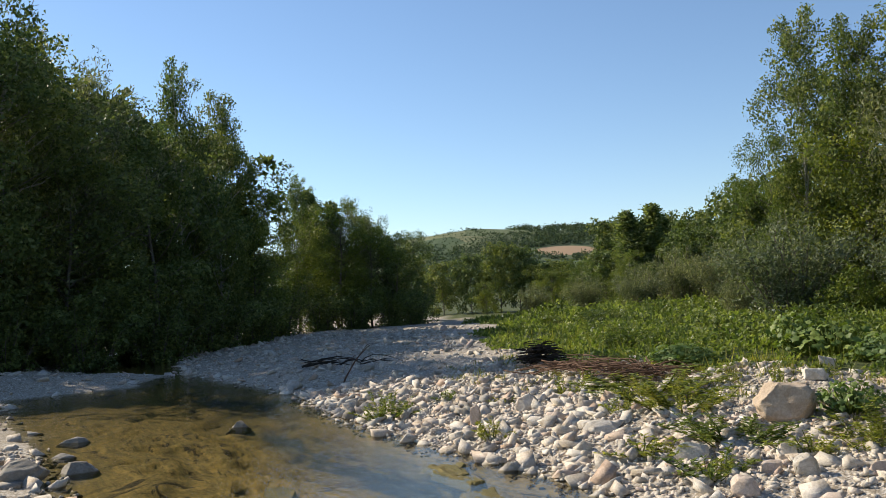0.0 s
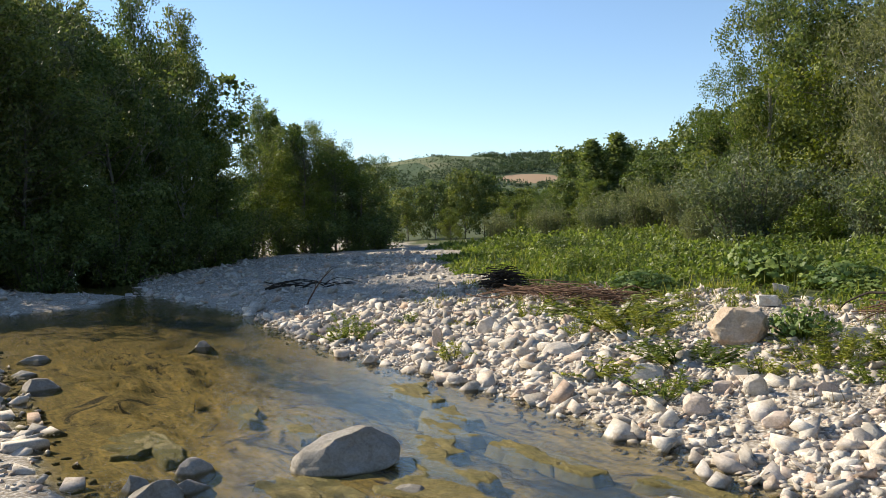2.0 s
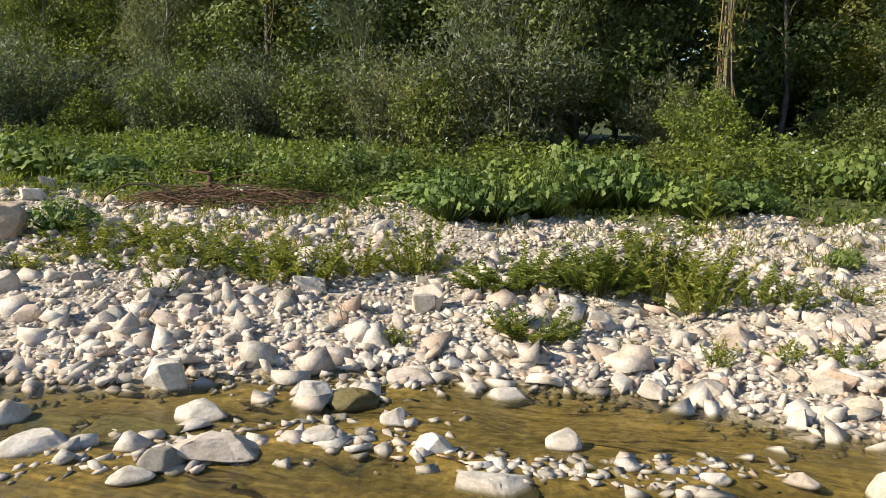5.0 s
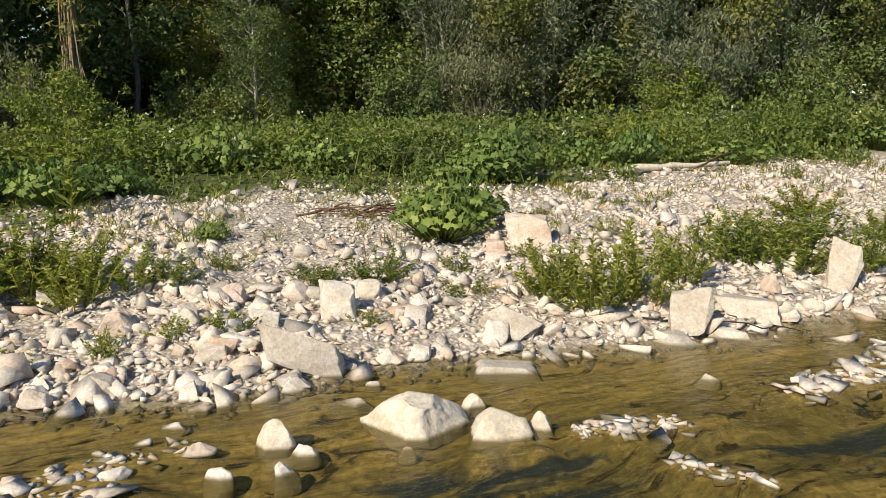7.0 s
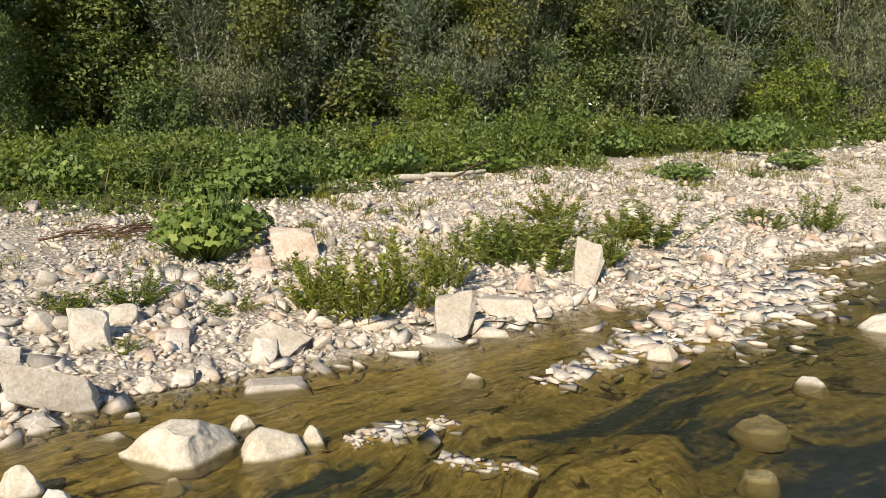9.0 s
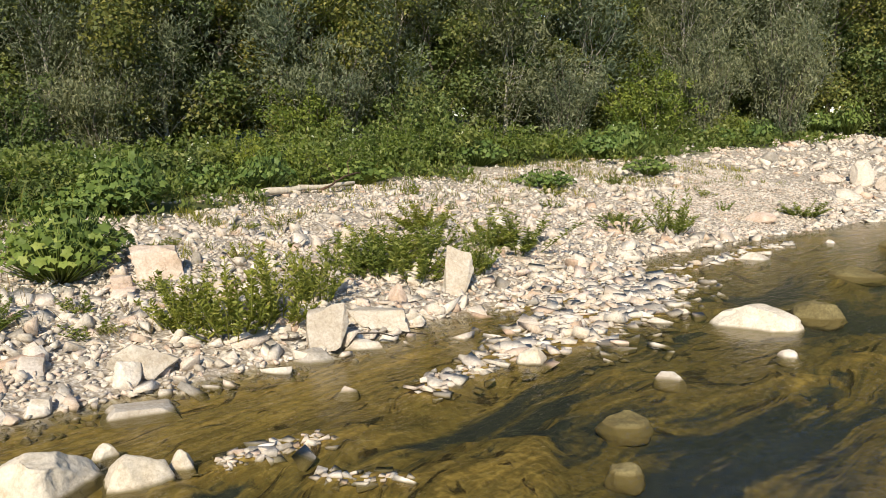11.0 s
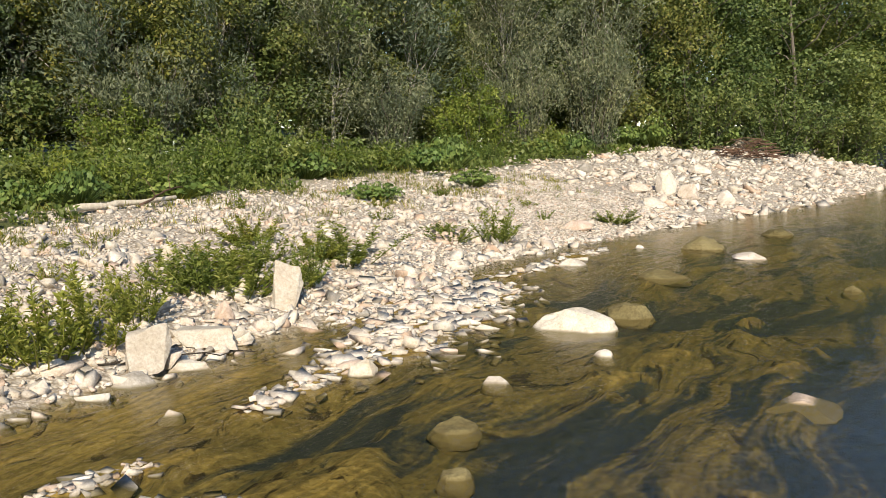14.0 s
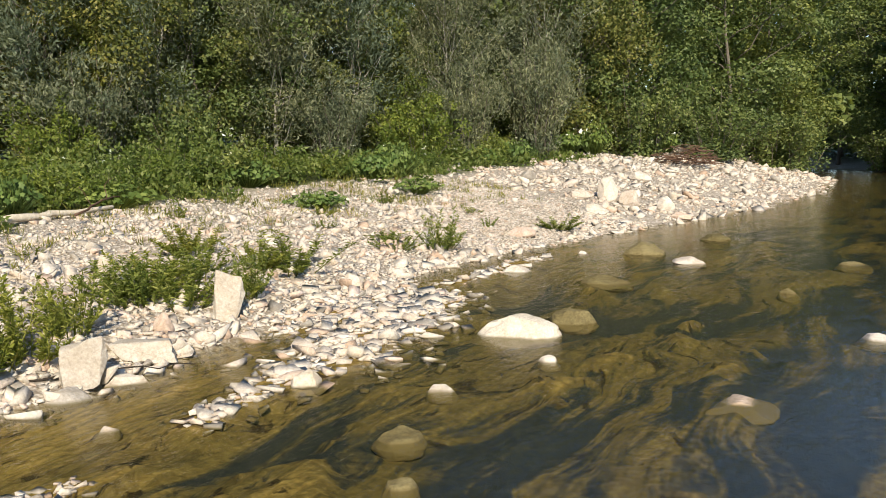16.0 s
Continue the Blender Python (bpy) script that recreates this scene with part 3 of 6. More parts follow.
def build_weed():
    rng = np.random.default_rng(33)
    for x, y, length, width, rise in WEED_MATS:
        weed_mat(rng, x, y, length, width, rise)
    made = 0
    while made < 14:
        x, y = rng.uniform(-3, 4), rng.uniform(4.5, 11)
        deep = terrain(np.array([x]), np.array([y]))[3][0]
        if deep < 0.5 or math.hypot(x, y) < 3.2 or bar_height(np.array([x]), np.array([y]))[0] > 0.1:
            continue
        weed_mat(rng, x, y, rng.uniform(0.6, 1.6), rng.uniform(0.2, 0.5), rng.uniform(0.004, 0.02))
        made += 1


ALONG = np.concatenate([[0], np.cumsum(np.hypot(*np.diff(CURRENT, axis=0).T))])
# rafts of weed: x, y, length, width, rise
WEED_MATS = [(0.9, 7.0, 1.1, 0.34, 0.018), (-0.1, 6.2, 1.3, 0.5, 0.026), (0.75, 5.55, 0.9, 0.42, 0.024), (1.75, 6.2, 0.9, 0.24, 0.016), (-0.9, 6.6, 1.0, 0.4, 0.02), (0.1, 8.3, 1.0, 0.3, 0.014),
    (1.35, 5.1, 0.8, 0.3, 0.02), (2.5, 4.7, 0.7, 0.35, 0.02), (-1.4, 8.6, 1.2, 0.35, 0.014)]
build_weed()


# ---- stones ----
def ico(level):
    bm = bmesh.new()
    bmesh.ops.create_icosphere(bm, subdivisions=level, radius=1.0)
    v = np.array([p.co[:] for p in bm.verts])
    f = np.array([[p.index for p in q.verts] for q in bm.faces])
    bm.free()
    return v, f


ICO = {4: ico(4), 5: ico(5)}


def hull_form(rng, points=13, bevel=0.0, cuts=0, grit=0.0, boxy=0.5):
    """An angular broken stone that fills the box from -1 to 1: the hull of a few points, its edges worn."""
    p = rng.normal(0, 1, (points, 3))
    p /= np.linalg.norm(p, axis=1)[:, None]
    p = np.sign(p) * np.abs(p) ** (1 - boxy * 0.6)
    bm = bmesh.new()
    for q in p:
        bm.verts.new(q)
    res = bmesh.ops.convex_hull(bm, input=bm.verts[:])
    bmesh.ops.delete(bm, geom=[g for g in res["geom_interior"] if isinstance(g, bmesh.types.BMVert)], context="VERTS")
    bmesh.ops.dissolve_limit(bm, angle_limit=0.28, verts=bm.verts[:], edges=bm.edges[:])
    if bevel:
        bmesh.ops.bevel(bm, geom=bm.edges[:], offset=bevel, segments=2 if cuts else 1, affect="EDGES", profile=0.6, clamp_overlap=True)
    bmesh.ops.triangulate(bm, faces=bm.faces[:])
    for _ in range(cuts):
        long = [e for e in bm.edges if e.calc_length() > 0.22]
        bmesh.ops.subdivide_edges(bm, edges=long, cuts=1)
        bmesh.ops.triangulate(bm, faces=bm.faces[:])
    bm.verts.ensure_lookup_table()
    v = np.array([q.co[:] for q in bm.verts])
    f = np.array([[q.index for q in g.verts] for g in bm.faces])
    bm.free()
    if grit:
        ph = rng.uniform(0, 50, 3)
        for k, amp in ((1.6, 1.6), (4.0, 0.9), (9.0, 0.45)):
            v = v + np.array([noise.noise_vector(Vector(q * k + ph))[:] for q in v]) * (grit * amp)
    lo, hi = v.min(0), v.max(0)
    return (v - (lo + hi) / 2) / ((hi - lo) / 2), f


def shard_form(rng, chip=2):
    """A broken flat stone: a skewed block with a corner or two knocked off."""
    c = np.array([(i, j, k) for i in (-1, 1) for j in (-1, 1) for k in (-1, 1)], float)
    c[:, :2] *= rng.uniform(0.55, 1.0, (8, 2))
    c[:, 2] *= rng.uniform(0.7, 1.0, 8)
    extra = rng.uniform(-1, 1, (chip, 3)) * [1.15, 1.15, 0.8]
    drop = rng.integers(8)
    bm = bmesh.new()
    for q in np.vstack([np.delete(c, drop, 0), extra]):
        bm.verts.new(q)
    res = bmesh.ops.convex_hull(bm, input=bm.verts[:])
    bmesh.ops.delete(bm, geom=[g for g in res["geom_interior"] if isinstance(g, bmesh.types.BMVert)], context="VERTS")
    bmesh.ops.triangulate(bm, faces=bm.faces[:])
    bm.verts.index_update()
    v = np.array([q.co[:] for q in bm.verts])
    f = np.array([[q.index for q in g.verts] for g in bm.faces])
    bm.free()
    return v, f


def crag_form(rng, flat=1.0, bevel=0.07, dense=0.3, grit=0.012, skew=0.5, chip=4):
    """A broken rock: a skewed block with knocked-off corners, plane faces and worn edges, that fills the box from -1 to 1."""
    c = np.array([(i, j, k) for i in (-1, 1) for j in (-1, 1) for k in (-1, 1)], float)
    c *= rng.uniform(1 - skew, 1.0, (8, 3))
    c[:, 0] += c[:, 2] * rng.uniform(-0.25, 0.25)
    c[:, 1] += c[:, 2] * rng.uniform(-0.25, 0.25)
    chips = rng.normal(0, 1, (chip, 3))
    chips /= np.linalg.norm(chips, axis=1)[:, None]
    chips *= rng.uniform(0.95, 1.25, (chip, 1)) * [1, 1, flat]
    bm = bmesh.new()
    for q in np.vstack([np.delete(c, rng.permutation(8)[:2 if skew > 0.4 else 1], 0), chips]):
        bm.verts.new(q)
    res = bmesh.ops.convex_hull(bm, input=bm.verts[:])
    bmesh.ops.delete(bm, geom=[g for g in res["geom_interior"] if isinstance(g, bmesh.types.BMVert)], context="VERTS")
    bmesh.ops.dissolve_limit(bm, angle_limit=0.2, verts=bm.verts[:], edges=bm.edges[:])
    if bevel:
        bmesh.ops.bevel(bm, geom=bm.edges[:], offset=bevel, segments=2 if dense else 1, affect="EDGES", profile=0.6, clamp_overlap=True)
    bmesh.ops.triangulate(bm, faces=bm.faces[:])
    if dense:
        for _ in range(3):
            bmesh.ops.subdivide_edges(bm, edges=[e for e in bm.edges if e.calc_length() > dense], cuts=1)
            bmesh.ops.triangulate(bm, faces=bm.faces[:])
    bm.verts.ensure_lookup_table()
    bm.verts.index_update()
    v = np.array([q.co[:] for q in bm.verts])
    f = np.array([[q.index for q in g.verts] for g in bm.faces])
    bm.free()
    if grit:
        ph = rng.uniform(0, 50, 3)
        for k, amp in ((1.5, 3.0), (4.5, 1.3), (12.0, 0.8)):
            v = v + np.array([noise.noise_vector(Vector(q * k + ph))[:] for q in v]) * (grit * amp)
    lo, hi = v.min(0), v.max(0)
    return (v - (lo + hi) / 2) / ((hi - lo) / 2), f


def boulder_form(rng, level=4, cuts=9, grit=0.03, boxy=0.4):
    """A large stone: a ball cut by planes into broad worn faces, with bedding steps and a rough skin."""
    v, f = ICO[level]
    v = np.sign(v) * np.abs(v) ** (1 - boxy * 0.5)
    for _ in range(cuts):
        nrm = rng.normal(0, 1, 3)
        nrm[2] = abs(nrm[2])
        nrm /= np.linalg.norm(nrm)
        over = v @ nrm - rng.uniform(0.55, 0.95)
        v = v - np.where(over > 0, over, 0)[:, None] * nrm
    ph = rng.uniform(0, 50, 3)
    skin = np.array([noise.noise_vector(Vector(q * 1.7 + ph))[:] for q in v]) * 1.5
    skin += np.array([noise.noise_vector(Vector(q * 4.3 + ph))[:] for q in v]) * 0.9
    skin += np.array([noise.noise_vector(Vector(q * 11.0 + ph))[:] for q in v]) * 0.5
    v = v + skin * grit
    bed = rng.normal(0, 0.25, 3) + [0, 0, 1]
    bed /= np.linalg.norm(bed)
    layer = v @ bed
    v = v * (1 + 0.010 * np.sign(np.sin(layer * rng.uniform(9, 15) + ph[0])))[:, None]
    lo, hi = v.min(0), v.max(0)
    return (v - (lo + hi) / 2) / ((hi - lo) / 2), f


def turn_of(rng, tilt=0.5):
    return np.array((Euler((rng.normal(0, tilt), rng.normal(0, tilt), rng.uniform(0, 6.283)))).to_matrix())


srng = np.random.default_rng(5)
CHUNKS = [crag_form(srng, 1.0, 0, 0, 0, 0.45, 2) for _ in range(60)]
FORMS = [shard_form(srng, 2) for _ in range(50)] + CHUNKS[:12]
PEBBLES = [shard_form(srng, 1) for _ in range(40)] + [hull_form(srng, 8, 0.0, 0, 0.0, 0.5) for _ in range(10)]


def stone_mass(rng, places, sizes, forms, tilt=0.45, flat=(0.13, 0.36)):
    chunks = []
    for (x, y, z), s in zip(places, sizes):
        v, f = forms[rng.integers(len(forms))]
        sc = np.array([s * rng.uniform(0.8, 1.35), s * rng.uniform(0.65, 1.0), s * rng.uniform(*flat)]) * 0.55
        chunks.append(((v * sc) @ turn_of(rng, tilt).T + [x, y, z + sc[2] * rng.uniform(0.1, 0.6)], f))
    return join(chunks)


def bank_spots(rng, n, ylo, yhi, dlo, dhi, power=1.0):
    """Random spots on the gravel, by their way along and distance from the right shore."""
    out = []
    seg = SHORE_RIGHT
    acc = np.concatenate([[0], np.cumsum(np.hypot(*np.diff(seg, axis=0).T))])
    ok = [i for i in range(len(seg)) if ylo <= seg[i, 1] <= yhi]
    s = rng.uniform(acc[ok[0]], acc[ok[-1]], n)
    x, y = np.interp(s, acc, seg[:, 0]), np.interp(s, acc, seg[:, 1])
    tx, ty = np.interp(s + 0.4, acc, seg[:, 0]) - np.interp(s - 0.4, acc, seg[:, 0]), np.interp(s + 0.4, acc, seg[:, 1]) - np.interp(s - 0.4, acc, seg[:, 1])
    ln = np.hypot(tx, ty)
    d = dlo + (dhi - dlo) * rng.uniform(0, 1, n) ** power
    x, y = x - ty / ln * d, y + tx / ln * d
    z, grow, bed, deep, dr, along = terrain(x, y)
    return np.stack([x, y, z], 1), dr, grow


def chute(p):
    """The smooth slope of fine gravel on the bank."""
    u, w = p[:, 0] - 13.7, p[:, 1] + 13.5
    return np.hypot((u * 0.64 - w * 0.77) / 3.7, (u * 0.77 + w * 0.64) / 1.5) < 1


def build_gravel():
    rng = np.random.default_rng(11)
    chunks = []
    # the chunky upper stretch and the platy lower one
    for ylo, yhi, n, forms, tilt, flat in ((2.6, 19, 22000, CHUNKS, 0.42, (0.26, 0.62)), (-17, 3.4, 20000, FORMS, 0.45, (0.18, 0.5))):
        p, dr, grow = bank_spots(rng, n, ylo, yhi, -0.2, 6.8)
        keep = (grow < 0.75) & (dr > -0.25)
        keep &= ~(chute(p) & (rng.uniform(0, 1, len(p)) < 0.95))
        p, dr = p[keep], dr[keep]
        size = np.clip(0.032 * rng.pareto(2.0, len(p)) + 0.044, 0, 0.23) * np.clip(1.15 - 0.06 * dr, 0.75, 1.15)
        chunks.append(stone_mass(rng, p, size, forms, tilt, flat))
    p, dr, grow = bank_spots(rng, 17000, -17, 19, -0.4, 7.5)
    p = p[(grow < 0.9)]
    chunks.append(stone_mass(rng, p, rng.uniform(0.03, 0.075, len(p)), PEBBLES, 0.45, (0.3, 0.7)))
    p, dr, grow = bank_spots(rng, 60000, -19, -7, 0.2, 7.5)
    p = p[chute(p)][:6000]
    chunks.append(stone_mass(rng, p, rng.uniform(0.03, 0.065, len(p)), PEBBLES, 0.3))
    for lo, hi, n, reach in ((-45, -15, 9000, 8.5), (18, 58, 3800, 13)):
        p, dr, grow = bank_spots(rng, n, lo, hi, -0.3, reach)
        p = p[grow < 0.8]
        chunks.append(stone_mass(rng, p, np.clip(0.06 * rng.pareto(2.4, len(p)) + 0.075, 0, 0.36), FORMS, 0.45, (0.2, 0.55)))
    for a, b, half, n, big in BARS:
        u = rng.uniform(0, 1, n)
        x, y = a[0] + (b[0] - a[0]) * u + rng.normal(0, half * 0.6, n), a[1] + (b[1] - a[1]) * u + rng.normal(0, half * 0.6, n)
        z = np.maximum(terrain(x, y)[0], -0.03) - 0.006
        chunks.append(stone_mass(rng, np.stack([x, y, z], 1), np.clip(0.85 * big * rng.lognormal(-0.1, 0.4, n), 0.03, 0.3), FORMS, 0.25, (0.18, 0.42)))
    # the near side
    n = 2600
    x, y = rng.uniform(-15, 1.5, n), rng.uniform(2, 31, n)
    z, grow, bed, deep, dr, along = terrain(x, y)
    dl = -shore_distance(x, y, SHORE_LEFT)[0]
    keep = (dl > -0.35) & (dl < 4.5)
    chunks.append(stone_mass(rng, np.stack([x, y, z], 1)[keep], np.clip(0.07 * rng.pareto(2.4, keep.sum()) + 0.06, 0, 0.35), PEBBLES))
    x, y = rng.uniform(-8, -1, 2600), rng.uniform(4, 13, 2600)
    dl = -shore_distance(x, y, SHORE_LEFT)[0]
    keep = (dl > -0.3) & (dl < 2.0)
    chunks.append(stone_mass(rng, np.stack([x, y, terrain(x, y)[0]], 1)[keep], np.clip(0.05 * rng.pareto(2.4, keep.sum()) + 0.05, 0, 0.22), FORMS, 0.4, (0.25, 0.6)))
    v, f = join(chunks)
    return tagged(piece("gravel_bank", v, f, STONES), "pale broken limestone cobbles heaped along the river bank", "gravel", kind="stuff")


gravel_bank = build_gravel()


def rock(name, label, rng, spot, material, lean=(0.0, 0.0), points=15, sink=0.22, grit=0.042, category="rock", group="", boxy=0.4, taper=0.0):
    x, y, w, d, h, turn = spot
    if boxy < 0.8:
        v, f = boulder_form(rng, 5 if w > 0.5 else 4, points, grit * 0.8, 0.1 + 0.7 * boxy)
    else:
        v, f = crag_form(rng, 1.0, 0.05, 0.16, 0.022, 0.35, 5)
    ground = ground_z(x, y)
    if ground < 0.02:
        h, taper = h * 0.9 - ground, max(taper, 0.26)
    v = v * np.stack([1 - taper * v[:, 2], 1 - taper * v[:, 2], np.ones(len(v))], 1)
    v = v * [w / 2, d / 2, h * (1 + sink) / 2]
    ob = piece(name, v, f, material, smooth=boxy < 0.8)
    ob.matrix_basis = pose(x, y, ground + h * (1 - sink) / 2, lean[0], lean[1], math.degrees(turn))
    return tagged(ob, label, category, group)


# ---- places of single stones (x, y, width, depth, height, turn) and plants (x, y, height, radius) ----
BIG_WHITE_ROCK = [(5.06, 0.15, 0.66, 0.46, 0.24, -1.5)]
CREAM_RIVER_ROCKS = [(4.94, -0.36, 0.37, 0.26, 0.18, -1.6), (5.4, -0.2, 0.17, 0.12, 0.09, -1.6), (5.02, -0.60, 0.16, 0.11, 0.12, -1.7), (4.75, 0.97, 0.23, 0.16, 0.18, -1.4),
    (5.45, 0.6, 0.3, 0.21, 0.02, -1.5), (6.16, -6.09, 0.92, 0.55, 0.22, -2.3), (6, -3.53, 0.24, 0.17, 0.14, -2.1)]
SMALL_RIVER_ROCKS = [(4.65, 1.38, 0.17, 0.12, 0.07, -1.3), (4.32, 1.75, 0.17, 0.12, 0.06, -1.2), (4.32, 1.18, 0.16, 0.11, 0.06, -1.3), (4.39, 0.84, 0.14, 0.1, 0.08, -1.4),
    (4.65, 0.78, 0.18, 0.13, 0.06, -1.4), (5.03, 1.65, 0.16, 0.11, 0.03, -1.2), (5.97, -1.92, 0.16, 0.11, 0.04, -1.9), (4.7, 0.2, 0.10, 0.07, 0.02, -1.5),
    (5.82, 0.5, 0.11, 0.07, 0.03, -1.5), (5.16, -5.53, 0.19, 0.13, 0.07, -2.4), (5.12, -4.25, 0.23, 0.16, 0.07, -2.3), (7.79, -11.56, 0.45, 0.31, 0.13, -2.6),
    (9.75, -11.24, 0.26, 0.18, 0.07, -2.4), (9.12, -9.03, 0.39, 0.27, 0.13, -2.4), (3.4, -5.77, 0.45, 0.32, 0.03, -2.6), (3.55, -8.43, 0.37, 0.26, 0.09, -2.7)]
MOSSY_ROCKS = [(6.15, -6.95, 0.47, 0.33, 0.28, -2.4), (4.48, -3.35, 0.33, 0.23, 0.12, -2.2), (3.83, -2.88, 0.2, 0.14, 0.1, -2.2), (7.56, -9.23, 0.64, 0.45, 0.2, -2.5),
    (9.02, -12.01, 0.6, 0.42, 0.39, -2.5), (9.29, -14.61, 0.52, 0.36, 0.21, -2.6), (5.4, -10.17, 0.23, 0.16, 0.13, -2.7), (5.94, -13.14, 0.48, 0.34, 0.09, -2.7),
    (3.74, 4.09, 0.31, 0.22, 0.18, -0.8)]
GREY_NEAR_ROCKS = [(-0.85, 7.15, 0.89, 0.62, 0.32, 0.1), (-2.09, 7.12, 0.34, 0.24, 0.13, 0.3), (-1.98, 6.64, 0.34, 0.24, 0.09, 0.3), (-2.17, 6.43, 0.39, 0.27, 0.17, 0.3),
    (-2.42, 6.71, 0.24, 0.17, 0.13, 0.3), (-0.29, 6.4, 0.26, 0.18, 0.05, 0), (-5.01, 11.13, 0.47, 0.33, 0.15, 0.4), (-3.83, 14.62, 0.4, 0.28, 0.12, 0.2),
    (-6.24, 13.67, 0.5, 0.35, 0.09, 0.4), (-5.47, 10.47, 0.62, 0.44, 0.27, 0.5), (-5.78, 12.28, 0.36, 0.25, 0.07, 0.4)]
BAR_ROCKS = [(1.47, 5.71, 0.38, 0.26, 0.13, -0.3), (1.97, 5.4, 0.32, 0.22, 0.15, -0.4), (1.88, 4.88, 0.44, 0.31, 0.09, -0.4), (2.62, 4.01, 0.51, 0.36, 0.13, -0.6),
    (2.29, 4.04, 0.27, 0.19, 0.14, -0.5), (2.08, 4.02, 0.24, 0.17, 0.08, -0.5), (2.87, 4.61, 0.32, 0.23, 0.12, -0.6), (3.18, 3.73, 0.26, 0.18, 0.09, -0.7),
    (3.57, 4.3, 0.26, 0.18, 0.17, -0.7), (3.67, 3.62, 0.17, 0.12, 0.12, -0.8), (4.14, 2.62, 0.22, 0.15, 0.12, -1), (3.52, 3.13, 0.2, 0.14, 0.12, -0.9),
    (4.63, 3.42, 0.34, 0.24, 0.07, -1), (4.53, 3.67, 0.16, 0.12, 0.06, -0.9), (4.4, 4.17, 0.36, 0.25, 0.09, -0.8), (3.4, 2.55, 0.43, 0.3, 0.06, -0.9)]
BANK_STONES_A = [(7.3, 3.47, 0.24, 0.17, 0.17, -1.1), (7.19, 0.92, 0.45, 0.32, 0.35, -1.4), (7.54, 1.34, 0.34, 0.24, 0.19, -1.4), (6.36, 4.31, 0.24, 0.17, 0.15, -1),
    (6.34, 3.74, 0.25, 0.18, 0.18, -1), (6.16, 5.7, 0.21, 0.15, 0.1, -0.8), (5.59, 5.14, 0.29, 0.2, 0.22, -0.8), (5.18, 6.31, 0.42, 0.29, 0.17, -0.7),
    (5.46, 2.73, 0.21, 0.14, 0.16, -1.1), (5.63, 2.32, 0.21, 0.15, 0.13, -1.2), (6.21, 1.66, 0.28, 0.19, 0.15, -1.3), (6.89, 1.51, 0.3, 0.21, 0.17, -1.3),
    (5.76, 1.07, 0.27, 0.19, 0.13, -1.4), (6.46, 0.18, 0.22, 0.16, 0.16, -1.5), (6.8, 2.1, 0.18, 0.12, 0.16, -1.3)]
BROWN_STONES = [(7.29, 1.86, 0.26, 0.18, 0.17, -1.3), (6.71, 2.64, 0.22, 0.16, 0.16, -1.2), (6.6, 2.62, 0.3, 0.21, 0.16, -1.2), (7.23, 1.85, 0.23, 0.16, 0.12, -1.3),
    (2.94, 7.5, 0.24, 0.17, 0.14, -0.4), (2.41, 8.01, 0.26, 0.18, 0.19, -0.3), (2.86, 8.56, 0.22, 0.15, 0.13, -0.3), (3.68, 8.05, 0.22, 0.15, 0.11, -0.4),
    (0.13, 12.93, 0.19, 0.13, 0.34, -0)]
PINK_BLOCKS = [(9.38, -0.92, 0.53, 0.37, 0.36, -1.7), (9.09, -0.56, 0.24, 0.17, 0.18, -1.6)]
BANK_STONES_B = [(6.75, -0.42, 0.25, 0.18, 0.22, -1.6), (6.4, 0.2, 0.18, 0.12, 0.13, -1.5), (7.59, -1.89, 0.26, 0.19, 0.12, -1.8), (8.27, -3.22, 0.24, 0.17, 0.23, -1.9),
    (6.93, -1.9, 0.44, 0.31, 0.11, -1.8), (7.2, 3.43, 0.28, 0.2, 0.19, -1.1), (5.38, 2.67, 0.26, 0.18, 0.15, -1.1), (5.59, 2.31, 0.22, 0.15, 0.14, -1.2),
    (5.52, 1.71, 0.16, 0.11, 0.15, -1.3), (5.73, 1.02, 0.24, 0.17, 0.12, -1.4), (7.35, 0.22, 0.23, 0.16, 0.16, -1.5), (6.78, 1.46, 0.28, 0.2, 0.15, -1.3),
    (6.11, 1.71, 0.26, 0.18, 0.11, -1.3)]
WHITE_STONES = [(11.02, -3.55, 0.26, 0.18, 0.19, -1.9), (7.69, 0.72, 0.26, 0.18, 0.16, -1.5), (6.63, 2.06, 0.21, 0.15, 0.15, -1.3), (8.9, 2.75, 0.25, 0.18, 0.14, -1.3)]
PINK_BOULDER = [(3.85, 10.62, 0.74, 0.52, 0.43, -0.4)]
BANK_STONES_C = [(5.21, 12.84, 0.46, 0.32, 0.19, -0.4), (5.84, 13.83, 0.32, 0.23, 0.23, -0.4), (5.06, 10.06, 0.33, 0.23, 0.24, -0.5), (8.67, 8.87, 0.3, 0.21, 0.17, -0.8),
    (1.66, 11.09, 0.57, 0.4, 0.19, -0.2), (0.94, 13.47, 0.45, 0.32, 0.31, -0.1), (3.22, 9.03, 0.28, 0.2, 0.22, -0.4), (2.34, 9.47, 0.47, 0.33, 0.25, -0.3),
    (3.11, 8.31, 0.3, 0.21, 0.25, -0.4), (3.93, 6.48, 0.21, 0.15, 0.17, -0.6), (3.01, 5.27, 0.36, 0.25, 0.29, -0.5), (7.36, 7.55, 0.33, 0.23, 0.17, -0.8),
    (7, 7.22, 0.31, 0.21, 0.26, -0.8), (5.65, 5.18, 0.37, 0.26, 0.29, -0.8), (5.16, 6.32, 0.39, 0.27, 0.17, -0.7)]
